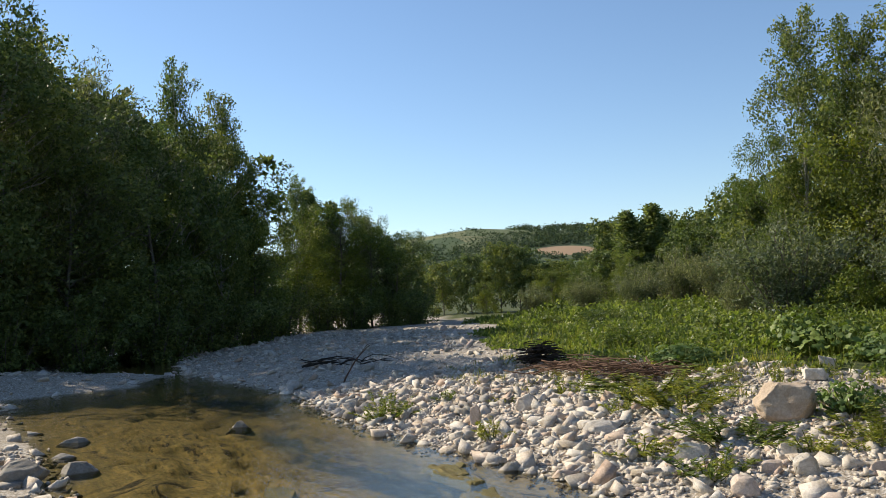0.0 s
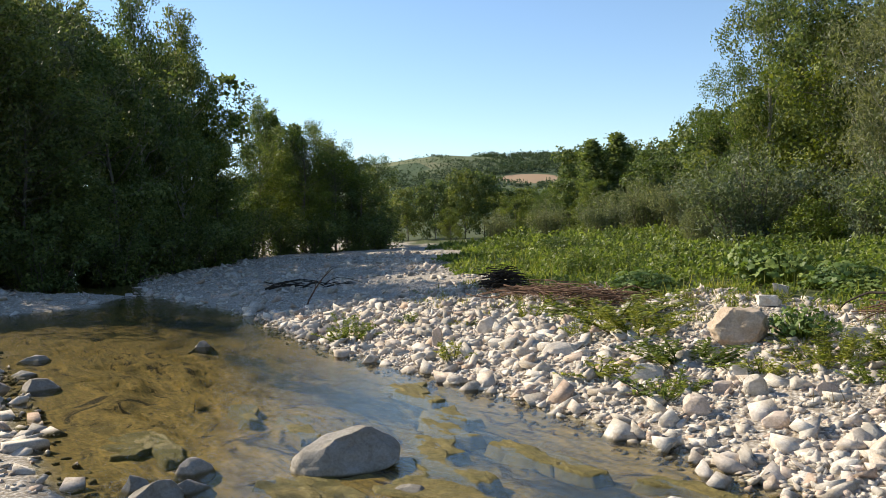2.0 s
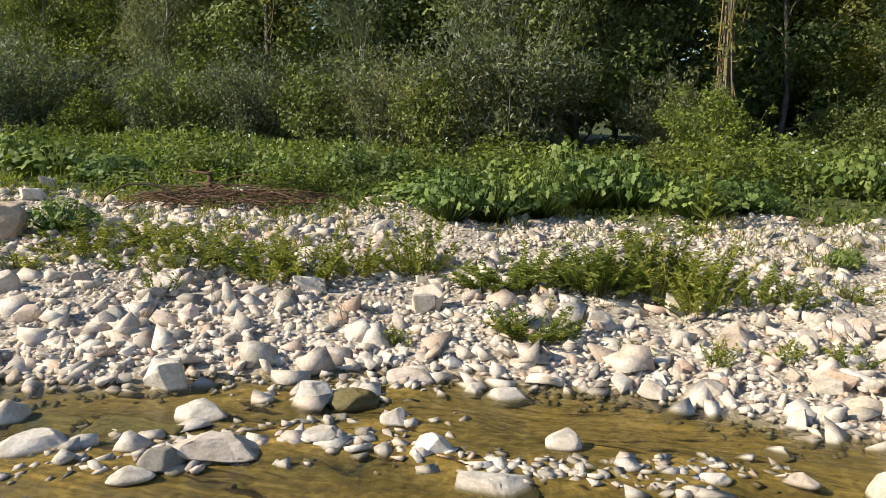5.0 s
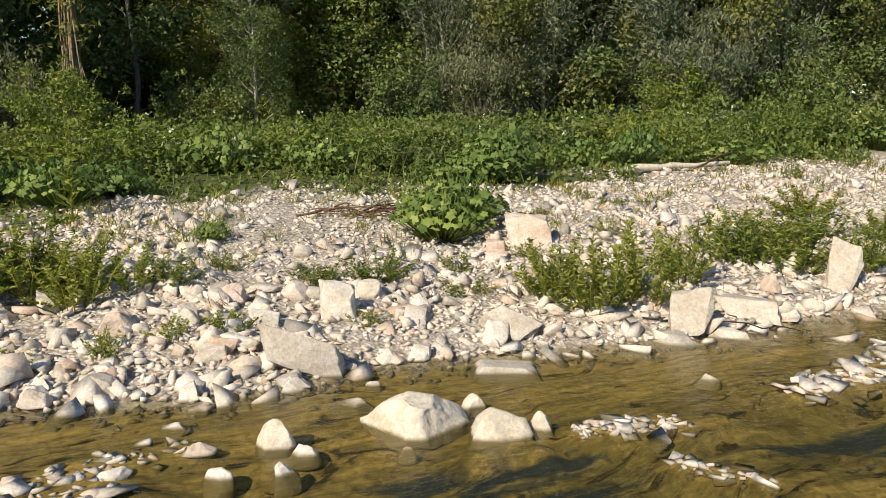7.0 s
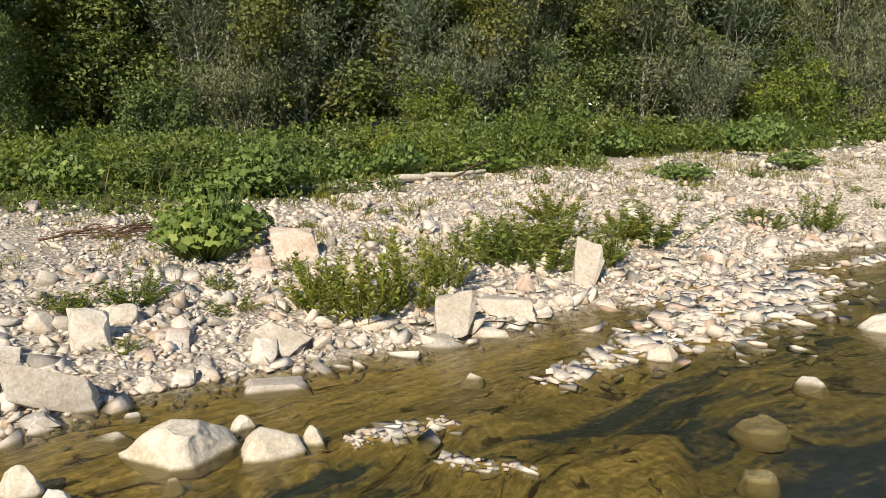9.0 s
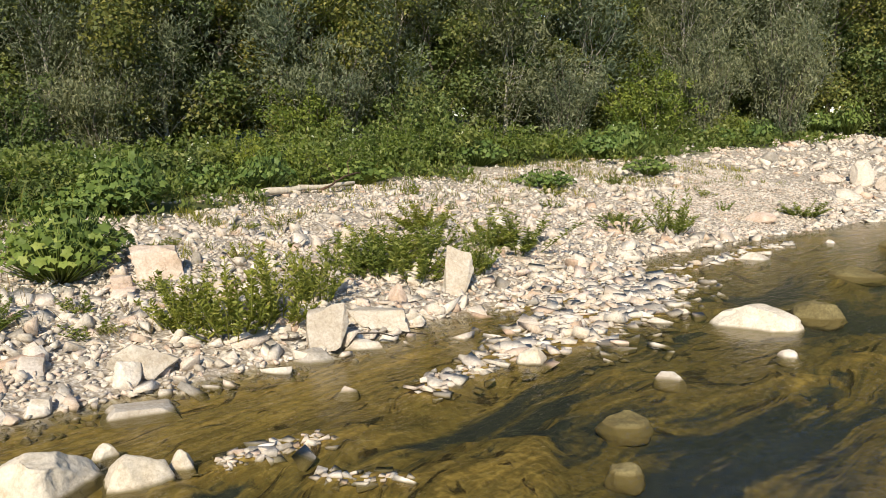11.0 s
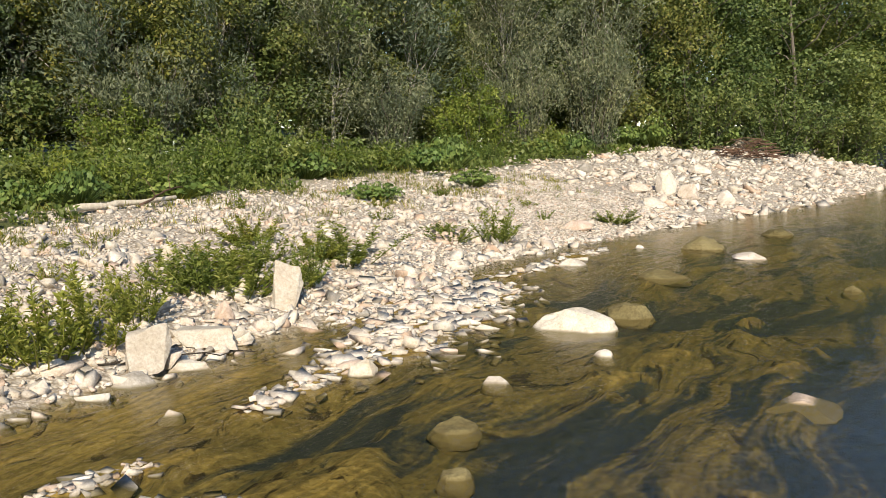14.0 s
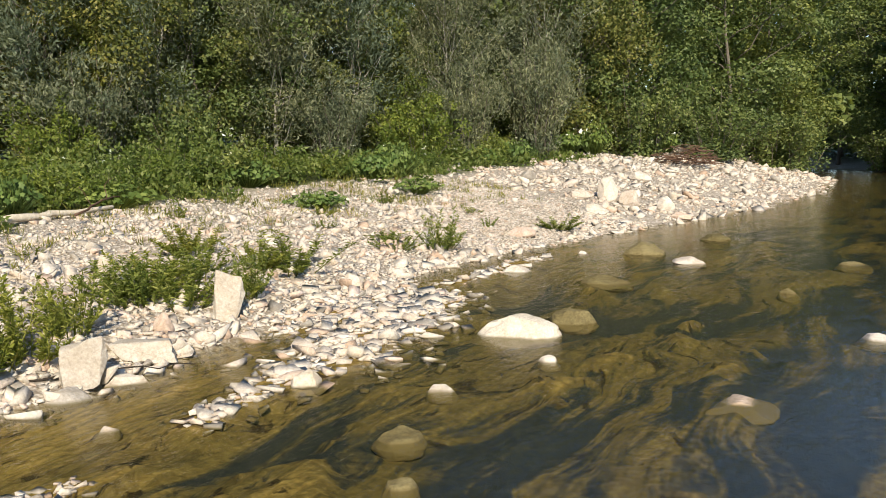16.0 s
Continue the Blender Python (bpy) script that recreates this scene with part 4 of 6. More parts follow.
FAR_BANK_STONES = [(13.93, -17, 0.66, 0.46, 0.79, -2.5), (12.77, -17.87, 0.59, 0.41, 0.48, -2.5), (13.44, -17.22, 0.64, 0.45, 0.51, -2.5), (14.35, -16.4, 0.73, 0.51, 0.27, -2.4),
    (15.54, -20.45, 0.86, 0.6, 0.36, -2.5), (16.89, -17.07, 0.64, 0.45, 0.34, -2.4), (16.43, -12.15, 0.55, 0.38, 0.23, -2.2), (13.05, -15.48, 0.81, 0.57, 0.3, -2.4),
    (12.14, -17.6, 0.71, 0.5, 0.2, -2.5), (11.78, -11.79, 0.67, 0.47, 0.24, -2.4), (9.45, -6.25, 0.33, 0.23, 0.21, -2.2), (11.14, -8.09, 0.37, 0.26, 0.26, -2.2)]
SLABS = [(6.91, -0.55, 0.49, 0.34, 0.21, -1.6), (6.19, -0.47, 0.5, 0.35, 0.05, -1.6), (7.15, -2.12, 0.40, 0.31, 0.37, -1.9), (7.64, -2.78, 0.65, 0.46, 0.17, -1.9),
    (7.12, -2.44, 0.36, 0.25, 0.09, -1.9), (8.48, -4, 0.37, 0.29, 0.50, -2), (6.13, 1.07, 0.72, 0.48, 0.22, -1.4)]
HERBS_SOUTH = [(7.72, -1.01, 0.6, 0.25), (7.54, -1.4, 0.77, 0.3), (7.72, -1.85, 0.69, 0.25), (8.39, -2.39, 0.7, 0.26),
    (9.27, -3.39, 0.62, 0.28), (8.98, -3.71, 0.62, 0.31), (9.04, -4.58, 0.58, 0.2), (9.99, -4.37, 0.48, 0.29),
    (9.69, -3.27, 0.45, 0.27), (11.79, -5.03, 0.48, 0.34), (10.17, -5.25, 0.43, 0.23), (9.98, -5.67, 0.5, 0.42),
    (8.96, -4.4, 0.38, 0.2), (11.15, -8.25, 0.39, 0.23), (11.16, -9.21, 0.64, 0.27), (12.01, -13.11, 0.33, 0.3),
    (9.81, -3.65, 0.53, 0.32)]
HERBS_MID = [(7.4, 3.67, 0.66, 0.36), (7.24, 3.19, 0.61, 0.24), (7.56, 2.86, 0.36, 0.22), (8.14, 1.29, 0.21, 0.17),
    (8.24, 0.69, 0.32, 0.22), (7.87, -0.23, 0.2, 0.16), (7, 0.65, 0.14, 0.1), (6.54, 1.68, 0.18, 0.12),
    (6.19, 2.57, 0.22, 0.09), (5.89, 3.11, 0.2, 0.11), (6.42, 2.13, 0.18, 0.12), (8.65, -0.07, 0.22, 0.17),
    (7.03, 4.22, 0.48, 0.28), (7.57, 3.87, 0.6, 0.29), (7.78, 3.4, 0.55, 0.23), (6.96, 4.58, 0.32, 0.26),
    (5.61, 4.07, 0.28, 0.17), (5.82, 3.75, 0.23, 0.14), (6.64, 1.77, 0.18, 0.12), (6.02, 2.49, 0.22, 0.09),
    (4.86, 4.77, 0.18, 0.12), (7.63, 2.5, 0.31, 0.19), (8.25, 1.27, 0.22, 0.17)]
HERBS_NORTH = [(2.88, 11.58, 0.45, 0.48), (2.93, 9.81, 0.39, 0.41), (4.29, 9.17, 0.39, 0.34), (4.65, 7.67, 0.46, 0.33),
    (5.08, 7.66, 0.41, 0.31), (5.02, 6.84, 0.49, 0.26), (5.39, 6.56, 0.55, 0.29), (5.94, 6.48, 0.45, 0.24),
    (6.35, 5.99, 0.67, 0.27), (6.43, 5.07, 0.32, 0.28), (6.65, 4.91, 0.43, 0.31), (7.02, 4.13, 0.53, 0.31),
    (5.63, 3.95, 0.32, 0.24), (1.91, 9.73, 0.25, 0.3), (2.37, 8.61, 0.29, 0.3), (3.03, 13.86, 0.44, 0.75),
    (3.55, 9.09, 0.25, 0.26), (5, 9.03, 0.33, 0.31), (4.35, 8.4, 0.3, 0.22), (7.03, 4.41, 0.43, 0.23),
    (-1.37, 14.46, 0.5, 0.29), (0.29, 11.72, 0.3, 0.2), (3.04, 14.13, 0.27, 0.43), (2.24, 8.61, 0.23, 0.18)]
BURDOCK = [(10.38, -0.07, 0.68, 0.63), (13.45, -0.71, 0.66, 0.67), (13.83, 2.05, 0.61, 0.56), (10.86, 4.97, 0.59, 0.55),
    (9.29, 2.59, 0.27, 0.18), (11.65, 4.62, 0.47, 0.5), (13.72, -0.93, 0.85, 0.59), (18.54, -13.7, 1, 0.92),
    (14.77, -8.93, 0.43, 0.52), (21.04, -24.86, 1.2, 1.51), (20.93, -27.8, 1.08, 1.04), (20.51, -8.6, 0.69, 0.88),
    (15.88, -12.4, 0.37, 0.54), (8.33, 7.28, 0.63, 0.48), (8.88, 7.01, 0.71, 0.49), (9.58, 6.75, 0.74, 0.51),
    (10.68, 6.72, 0.79, 0.55), (11.03, 6.2, 0.87, 0.55), (11.36, 8.53, 0.53, 0.57), (12.61, 8.15, 0.56, 0.6),
    (4.55, 10.38, 0.43, 0.38), (4.18, 16.19, 0.42, 0.67), (7.29, 14.41, 0.5, 0.65), (8.98, 15.13, 0.55, 0.7)]


# ---- single rocks ----
rrng = np.random.default_rng(77)
for spot in BIG_WHITE_ROCK:
    rock("boulder", "big whitish flat-topped limestone boulder standing in the shallows", rrng, spot, STONE_WHITE, (0, 4), 9, grit=0.045, boxy=0.5, taper=0.2)
for spot in CREAM_RIVER_ROCKS:
    rock("river_rock", "cream limestone rock standing in the shallow water", rrng, spot, STONE_WHITE, (0, rrng.uniform(-8, 8)), 14, boxy=0.66, grit=0.06, group="rocks standing in the river")
for x, y, w, d, h, turn in SMALL_RIVER_ROCKS:
    spot = (x, y, w * 1.1, d * 1.2, h * 0.85, turn)
    rock("river_rock", "small pale stone breaking the water surface", rrng, spot, STONE, (0, rrng.uniform(-8, 8)), 12, boxy=0.6, group="rocks standing in the river")
for x, y, w, d, h, turn in MOSSY_ROCKS:
    spot = (x, y, w * 1.15, d * 1.3, h * 0.6, turn)
    rock("mossy_rock", "brown algae-covered rock in the flowing water", rrng, spot, STONE_MOSSY, (0, 0), 8, grit=0.085, boxy=0.0, group="algae-covered rocks in the river")
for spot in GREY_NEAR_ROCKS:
    rock("river_rock", "rock in the shallows near the shore, its grey darkened for shade", rrng, spot, STONE_SHADE_GREY, (0, rrng.uniform(-10, 10)), 16, group="grey rocks in the shallows", boxy=0.6, taper=0.1)
for spot in BAR_ROCKS:
    rock("bar_rock", "pale stone on a low bar in the shallow water", rrng, spot, STONE, (rrng.uniform(-8, 8), rrng.uniform(-8, 8)), 13, group="stones of the shallow bar", boxy=0.7)
for spots in (BANK_STONES_A, BANK_STONES_B, BANK_STONES_C):
    for spot in spots:
        spot = (*spot[:2], *(0.84 * q for q in spot[2:5]), spot[5])
        rock("bank_stone", "large angular limestone block among the bank's cobbles", rrng, spot, STONE, (rrng.uniform(-12, 12), rrng.uniform(-12, 12)), 13, group="larger stones of the bank", boxy=0.85 if rrng.uniform() < 0.6 else 0.7)
for spot in BROWN_STONES:
    rock("bank_stone", "rust-brown stone among pale cobbles on the bank", rrng, spot, STONE_PINK, (rrng.uniform(-12, 12), 0), 14, boxy=0.7, group="brown stones of the bank")
for spot in PINK_BLOCKS:
    rock("stone_block", "pinkish square-edged sandstone block on the gravel crest", rrng, spot, STONE_PINK, (4, -6), 14, group="pink sandstone blocks", boxy=0.9)
for spot in WHITE_STONES:
    rock("bank_stone", "chalk-white rounded stone on the gravel bank", rrng, spot, STONE_WHITE, (0, 0), 12, group="white stones of the bank")
for spot in PINK_BOULDER:
    rock("boulder", "broad pink-brown sandstone boulder among weeds on the bank", rrng, spot, STONE_OCHRE, (0, 5), 12, grit=0.06, boxy=0.0)
for spot in FAR_BANK_STONES:
    spot = (*spot[:2], 0.8 * spot[2], 0.8 * spot[3], 0.75 * spot[4], spot[5])
    rock("bank_stone", "weathered grey-white rock on the far gravel bank", rrng, spot, STONE, (rrng.uniform(-10, 10), rrng.uniform(-10, 10)), 13, group="rocks of the far bank", boxy=0.7)
for (x, y, w, d, h, turn), lean, thin in zip(SLABS, ((-14, 24), (0, 3), (-20, -6), (-8, 8), (0, 3), (-24, 17), (-16, 20)), (0.8, 1.0, 0.55, 1.0, 1.0, 0.4, 0.8)):
    rock("stone_slab", "flat tilted limestone slab at the water's edge", rrng, (x, y, w, d * thin, h, turn), STONE_SLAB, lean, 14, group="slabs at the water's edge", boxy=0.85)


def loose_cobbles():
    """The cobbles of the stretch that lies across from the camera, each by itself."""
    rng = np.random.default_rng(19)
    p, dr, grow = bank_spots(rng, 900, -3.5, 7.5, 0.0, 3.2, 1.2)
    p = p[grow < 0.3][:300]
    forms = [mesh_of("cobble", *crag_form(rng, 1.0, 0.10, 0, 0)) for _ in range(14)]
    for me in forms:
        me.materials.append(STONE)
    for x, y, z in p:
        ob = new("cobble", forms[rng.integers(len(forms))])
        s = np.clip(0.05 * rng.pareto(2.4) + 0.09, 0, 0.24)
        size = (s * rng.uniform(0.5, 0.75), s * rng.uniform(0.38, 0.55), s * rng.uniform(0.18, 0.4))
        ob.parent = gravel_bank
        ob.matrix_basis = Matrix.LocRotScale((x, y, z + size[2] * 0.75), Euler((rng.normal(0, 0.4), rng.normal(0, 0.4), rng.uniform(0, 6.28))), size)


loose_cobbles()


# ---- trees ----
def crown_line(kind, u):
    if kind == "column":
        return np.interp(u, [0, 0.15, 0.4, 0.8, 1], [0.55, 0.9, 1.0, 0.8, 0.4])
    if kind == "spire":
        return np.interp(u, [0, 0.25, 0.6, 0.85, 1], [1.0, 1.0, 0.8, 0.5, 0.16])
    if kind == "round":
        return np.interp(u, [0, 0.2, 0.5, 0.8, 1], [0.75, 1.0, 1.0, 0.72, 0.3])
    return np.interp(u, [0, 0.2, 0.5, 0.8, 1], [0.6, 0.95, 1.0, 0.8, 0.35])


def tree(rng, name, label, height, radius, base, kind, leaf, bark, leaves, size, shape=0.6, rise=0.5, trunk_r=None, limbs=34, droop=0.0, long=1.0, puff=1.0):
    """One tree at the origin: trunk, limbs, crown."""
    root = tagged(new(name), label, "tree")
    tr = trunk_r or height * 0.012
    k = 9
    wob = np.cumsum(rng.normal(0, height * 0.008, (k, 2)), axis=0)
    wob -= wob[0]
    tz = np.linspace(-0.3, height * 0.96, k)
    tp = np.column_stack([wob, tz])
    v, f = tube(tp, np.linspace(tr, tr * 0.12, k), 8)
    parts, clumps, aims = [(v, f)], [], []
    for i in range(limbs):
        u = (i + rng.uniform(0, 1)) / limbs
        h = height * (base + (0.98 - base) * u)
        start = np.array([np.interp(h, tz, tp[:, 0]), np.interp(h, tz, tp[:, 1]), h])
        az = i * 2.39996 + rng.normal(0, 0.5)
        ln = radius * crown_line(kind, u) * rng.uniform(0.6, 1.2)
        el = rise + (0.45 if kind in ("column", "spire") else 0.2) * u + rng.normal(0, 0.15)
        d = np.array([math.cos(az) * math.cos(el), math.sin(az) * math.cos(el), math.sin(el)])
        t = np.linspace(0, 1, 5)[:, None]
        line = start + d * ln * t + np.array([0, 0, 1.0]) * (ln * 0.18 * t ** 2 - droop * ln * t ** 2)
        line[1:] += rng.normal(0, ln * 0.035, (4, 3))
        parts.append(tube(line, np.linspace(tr * 0.34 * (1.1 - u * 0.7), tr * 0.05, 5), 4))
        for j in range(3):
            q = rng.uniform(0.3, 0.95)
            a = line[0] + (line[-1] - line[0]) * q
            sd = d + rng.normal(0, 0.7, 3) + [0, 0, 0.15 - droop]
            sd /= np.linalg.norm(sd)
            sl = ln * rng.uniform(0.22, 0.5)
            b = a + sd * sl
            parts.append(tube([a, (a + b) / 2 + rng.normal(0, sl * 0.06, 3), b], [tr * 0.11, tr * 0.07, tr * 0.025], 3))
            clumps.append(b - sd * sl * 0.15)
            aims.append(sd + [0, 0, 0.4])
        clumps.append(line[-1])
        aims.append(d + [0, 0, 0.4])
    clumps.append(tp[-1])
    aims.append(np.array([0, 0, 1.0]))
    v, f = join(parts)
    piece("trunk", v, f, bark, root, smooth=True)
    clumps, aims = np.array(clumps), np.array(aims)
    radii = puff * (radius * 0.13 + 0.12) * rng.uniform(0.55, 1.4, len(clumps)) * np.interp(clumps[:, 2] / height, [0, 0.75, 1], [1.1, 1.0, 0.7])
    v, f = sprays(rng, clumps, aims, radii, leaves, size, shape, long)
    v[:, 2] = np.maximum(v[:, 2], 0.05)
    piece("crown", v, f, leaf, root)
    return root


def bushy(rng, name, label, height, radius, leaf, bark, leaves, size, shape=0.3, stems=16, lean=0.45, knots=4, long=1.0):
    """A many-stemmed shrub from the ground up."""
    root = tagged(new(name), label, "shrub")
    parts, at, aim = [], [], []
    for i in range(stems):
        az = i * 2.39996 + rng.normal(0, 0.4)
        out = radius * math.sqrt((i + 0.5) / stems) * rng.uniform(0.7, 1.15)
        h = height * rng.uniform(0.6, 1.05) * (1 - 0.35 * (out / radius) ** 2)
        t = np.linspace(0, 1, 6)[:, None]
        foot = np.array([math.cos(az), math.sin(az), 0]) * out * 0.35
        tip = np.array([math.cos(az) * out, math.sin(az) * out, h])
        line = foot + (tip - foot) * t + np.array([0, 0, 1.0]) * (np.sin(t * np.pi) * lean * out * 0.4)
        line[1:] += rng.normal(0, height * 0.018, (5, 3))
        parts.append(tube(line, np.linspace(height * 0.006, height * 0.0015, 6), 4))
        for q in np.linspace(0.12, 1.0, knots) + rng.uniform(-0.1, 0.03, knots):
            at.append([np.interp(q, t[:, 0], line[:, c]) + rng.normal(0, radius * 0.06) for c in range(3)])
            aim.append((tip - foot) / np.linalg.norm(tip - foot) + [0, 0, 0.3])
    v, f = join(parts)
    tagged(piece("wood", v, f, bark, root), kind="stuff")
    at, aim = np.array(at), np.array(aim)
    radii = (radius * 0.135 + 0.05) * rng.uniform(0.6, 1.35, len(at)) * np.interp(at[:, 2] / height, [0, 0.6, 1], [1.25, 1.0, 0.7])
    v, f = sprays(rng, at, aim, radii, leaves, size, shape, long)
    v[:, 2] = np.maximum(v[:, 2], 0.03)
    piece("foliage", v, f, leaf, root)
    return root


def put(ob, x, y, scale=1.0, turn=0.0, sink=0.05, wide=1.0):
    ob.matrix_basis = Matrix.LocRotScale((x, y, ground_z(x, y) - sink), Euler((0, 0, turn)), (scale * wide, scale * wide, scale))
    return ob


standing = set()


def plant_out(proto, rng, spots, group=""):
    """The first spot that a kind is given takes the first tree, the others its copies. A spot: x, y, height scale, width."""
    for x, y, sc, wide in spots:
        ob = copy_thing(proto, Matrix()) if proto.name in standing else proto
        standing.add(proto.name)
        put(ob, x, y, sc, rng.uniform(0, 6.28), wide=wide)
        tagged(ob, group=group)


trng = np.random.default_rng(21)
WOOD = "trees of the riverside wood"
big_poplar = tree(trng, "poplar_tree", "tall poplar with trembling grey-green leaves at the wood's edge", 14.0, 3.0, 0.05, "column", LEAF_POPLAR, BARK_PALE, 22000, 0.165, 0.8, 0.5, limbs=46, long=1.4, puff=1.3)
locust = tree(trng, "locust_tree", "yellow-green black locust tree on the river bank", 10.0, 3.6, 0.04, "round", LEAF_LOCUST, BARK, 17000, 0.16, 0.58, 0.35, droop=0.15, limbs=28, puff=1.35)
alder = tree(trng, "alder_tree", "dark green alder tree in the riverside wood", 9.0, 3.2, 0.03, "broad", LEAF_ALDER, BARK, 16000, 0.145, 0.8, 0.45, limbs=26, puff=1.4)
willow = tree(trng, "willow_tree", "silvery willow tree with narrow leaves by the river", 8.0, 3.0, 0.03, "broad", LEAF_WILLOW, BARK_PALE, 18000, 0.17, 0.36, 0.75, limbs=30, long=1.7, puff=1.2)
maple = tree(trng, "maple_tree", "olive-green field maple in the riverside wood", 8.0, 3.0, 0.03, "round", LEAF_MAPLE, BARK, 16000, 0.14, 0.85, 0.4, limbs=26, puff=1.4)
far_poplar = tree(trng, "poplar_tree", "slender upright poplar farther up the valley", 10.3, 1.5, 0.02, "spire", LEAF_POPLAR, BARK, 7500, 0.25, 0.75, 1.05, limbs=46, long=1.5, puff=1.45)
far_alder = tree(trng, "alder_tree", "rounded dark tree farther up the valley", 8.0, 3.4, 0.03, "round", LEAF_ALDER, BARK, 6500, 0.30, 0.8, 0.4, limbs=32, puff=1.35)
back_tree = tree(trng, "wood_tree", "shaded tree deep inside the riverside wood", 10.0, 3.6, 0.02, "broad", LEAF_ALDER, BARK, 5600, 0.38, 0.85, 0.45, limbs=26, puff=1.3)
willow_bush = bushy(trng, "willow_shrub", "bushy grey-green willow shrub at the edge of the wood", 4.2, 2.2, LEAF_WILLOW, BARK, 12500, 0.15, 0.44, 30, 0.9, 6, 1.4)
green_bush = bushy(trng, "dogwood_shrub", "leafy dark green shrub at the edge of the wood", 3.2, 2.1, LEAF_ALDER, BARK, 6500, 0.13, 0.75, 26)
bright_bush = bushy(trng, "hazel_shrub", "fresh yellow-green leafy shrub at the edge of the wood", 2.8, 1.9, LEAF_LOCUST, BARK, 8500, 0.115, 0.7, 26)

# the wood on the gravel side
plant_out(big_poplar, trng, [(14.2, 33.6, 0.79, 0.85), (16.0, 31.8, 0.74, 1.0), (17.5, 27, 0.80, 1.0), (19.5, 20, 0.85, 1.0), (21.5, 14.5, 0.85, 1.0), (27.5, 11, 0.75, 1.1)], group=WOOD)
plant_out(locust, trng, [(13.4, 34.6, 0.72, 0.75), (17.0, 30, 1.05, 1.0), (20.5, 24, 1.0, 1.1), (26.5, 7.0, 0.75, 1.0), (25.9, -8.5, 0.62, 1.1), (24.6, -17.4, 0.62, 1.0)], group=WOOD)
plant_out(alder, trng, [(16.6, 22.5, 1.05, 1.0), (19, 16.5, 1.05, 1.1), (19.0, 12.2, 1.0, 1.0), (23.5, 8.6, 0.85, 1.1), (26.4, 2.6, 0.8, 1.2), (26, -4.5, 0.8, 1.2), (25, -12.8, 0.8, 1.2), (21.6, -27.5, 1.0, 1.1), (20.2, -32.6, 1.0, 1.2),
    (21.4, -37.2, 0.95, 1.2), (17.3, -48.6, 1.0, 1.2), (21.5, -51.2, 1.05, 1.2), (25.6, -54, 1.1, 1.2), (14.8, -46.8, 0.8, 1.2)], group=WOOD)
plant_out(willow, trng, [(18.0, 14.6, 1.0, 1.0), (15.2, 26.4, 0.95, 0.9), (17.2, 18.6, 0.95, 1.0), (17.4, 12.8, 0.9, 1.0), (25.4, 0.2, 0.75, 1.0), (23.6, -20.3, 0.85, 0.95), (22.4, -23.6, 0.9, 0.9), (23.4, -12.8, 0.85, 1.0), (23.6, -15.8, 0.95, 1.0), (24.8, -6.2, 0.95, 1.0), (24.6, -9.6, 0.9, 1.0), (25.2, -2.8, 0.85, 1.0), (22.6, -19.0, 0.8, 0.9)], group=WOOD)
plant_out(maple, trng, [(18.6, 25.4, 1.2, 1.0), (21, 17, 1.0, 1.0), (25.2, 5.2, 0.8, 1.1), (26, -2.0, 0.85, 1.1), (25.4, -6.6, 0.8, 1.1), (24.6, -10.8, 0.8, 1.0), (24.2, -15.2, 0.8, 1.1), (22.6, -25.6, 0.9, 1.0)], group=WOOD)
# scale 1.75: unseen tops raised so the water reflects trees, less sky
plant_out(back_tree, trng, [(22.5, 30, 1.25, 1.1), (24, 24, 1.25, 1.1), (25, 18, 1.2, 1.1), (30, 13, 1.3, 1.0), (30.5, 7, 1.75, 1.0), (31, 1, 1.75, 1.0), (31, -5, 1.75, 1.0), (30.5, -11, 1.75, 1.0), (30, -17, 1.75, 1.0), (29, -23, 1.05, 1.2),
    (27.5, -29, 1.1, 1.2), (25.5, -35, 1.1, 1.2), (23.0, -39, 1.0, 1.2), (26, -41.5, 1.0, 1.2), (34, 20, 1.3, 1.0), (13, -47, 0.9, 1.2), (18, -52, 1.0, 1.2), (24, -57, 1.1, 1.2), (20.5, -55, 1.15, 1.2), (14, -51.5, 1.1, 1.2), (27.5, -58.5, 1.2, 1.2), (31, 10, 1.5, 1.0), (33, 2.6, 1.6, 1.0), (28.4, -26, 1.1, 1.1), (26.4, -22.2, 0.9, 1.1), (28.6, 9.0, 0.5, 1.4), (28.8, 5.0, 0.5, 1.4), (28.8, 0.6, 0.5, 1.4), (28.6, -3.4, 0.5, 1.4), (28.2, -7.4, 0.5, 1.4), (27.8, -11.2, 0.5, 1.4), (27.2, -15.2, 0.5, 1.4), (26.4, -19.2, 0.5, 1.4), (31, -60, 1.1, 1.3), (35, 4, 1.75, 1.0), (35.5, -2, 1.75, 1.0), (35.5, -8, 1.75, 1.0), (35, -14, 1.75, 1.0), (34.5, -20, 1.75, 1.0), (33.5, -26, 1.25, 1.2), (32, -32, 1.25, 1.2), (30, -38, 1.25, 1.2), (30.5, 16, 1.3, 1.0)], group=WOOD)
plant_out(willow_bush, trng, [(11.4, 28.6, 0.9, 1.3), (13.8, 24.6, 0.75, 1.0), (14.6, 20.4, 0.75, 1.1), (15.6, 15.6, 0.72, 1.2), (16.4, 12.4, 1.0, 1.2), (18.2, 9.2, 0.6, 1.1), (24.2, -1.2, 0.8, 1.0), (23.6, -7.2, 0.9, 1.0), (22.4, -14.2, 0.75, 0.9),
    (21.4, -18.8, 0.85, 0.8), (21, -21.6, 1.05, 0.8)], group=WOOD)
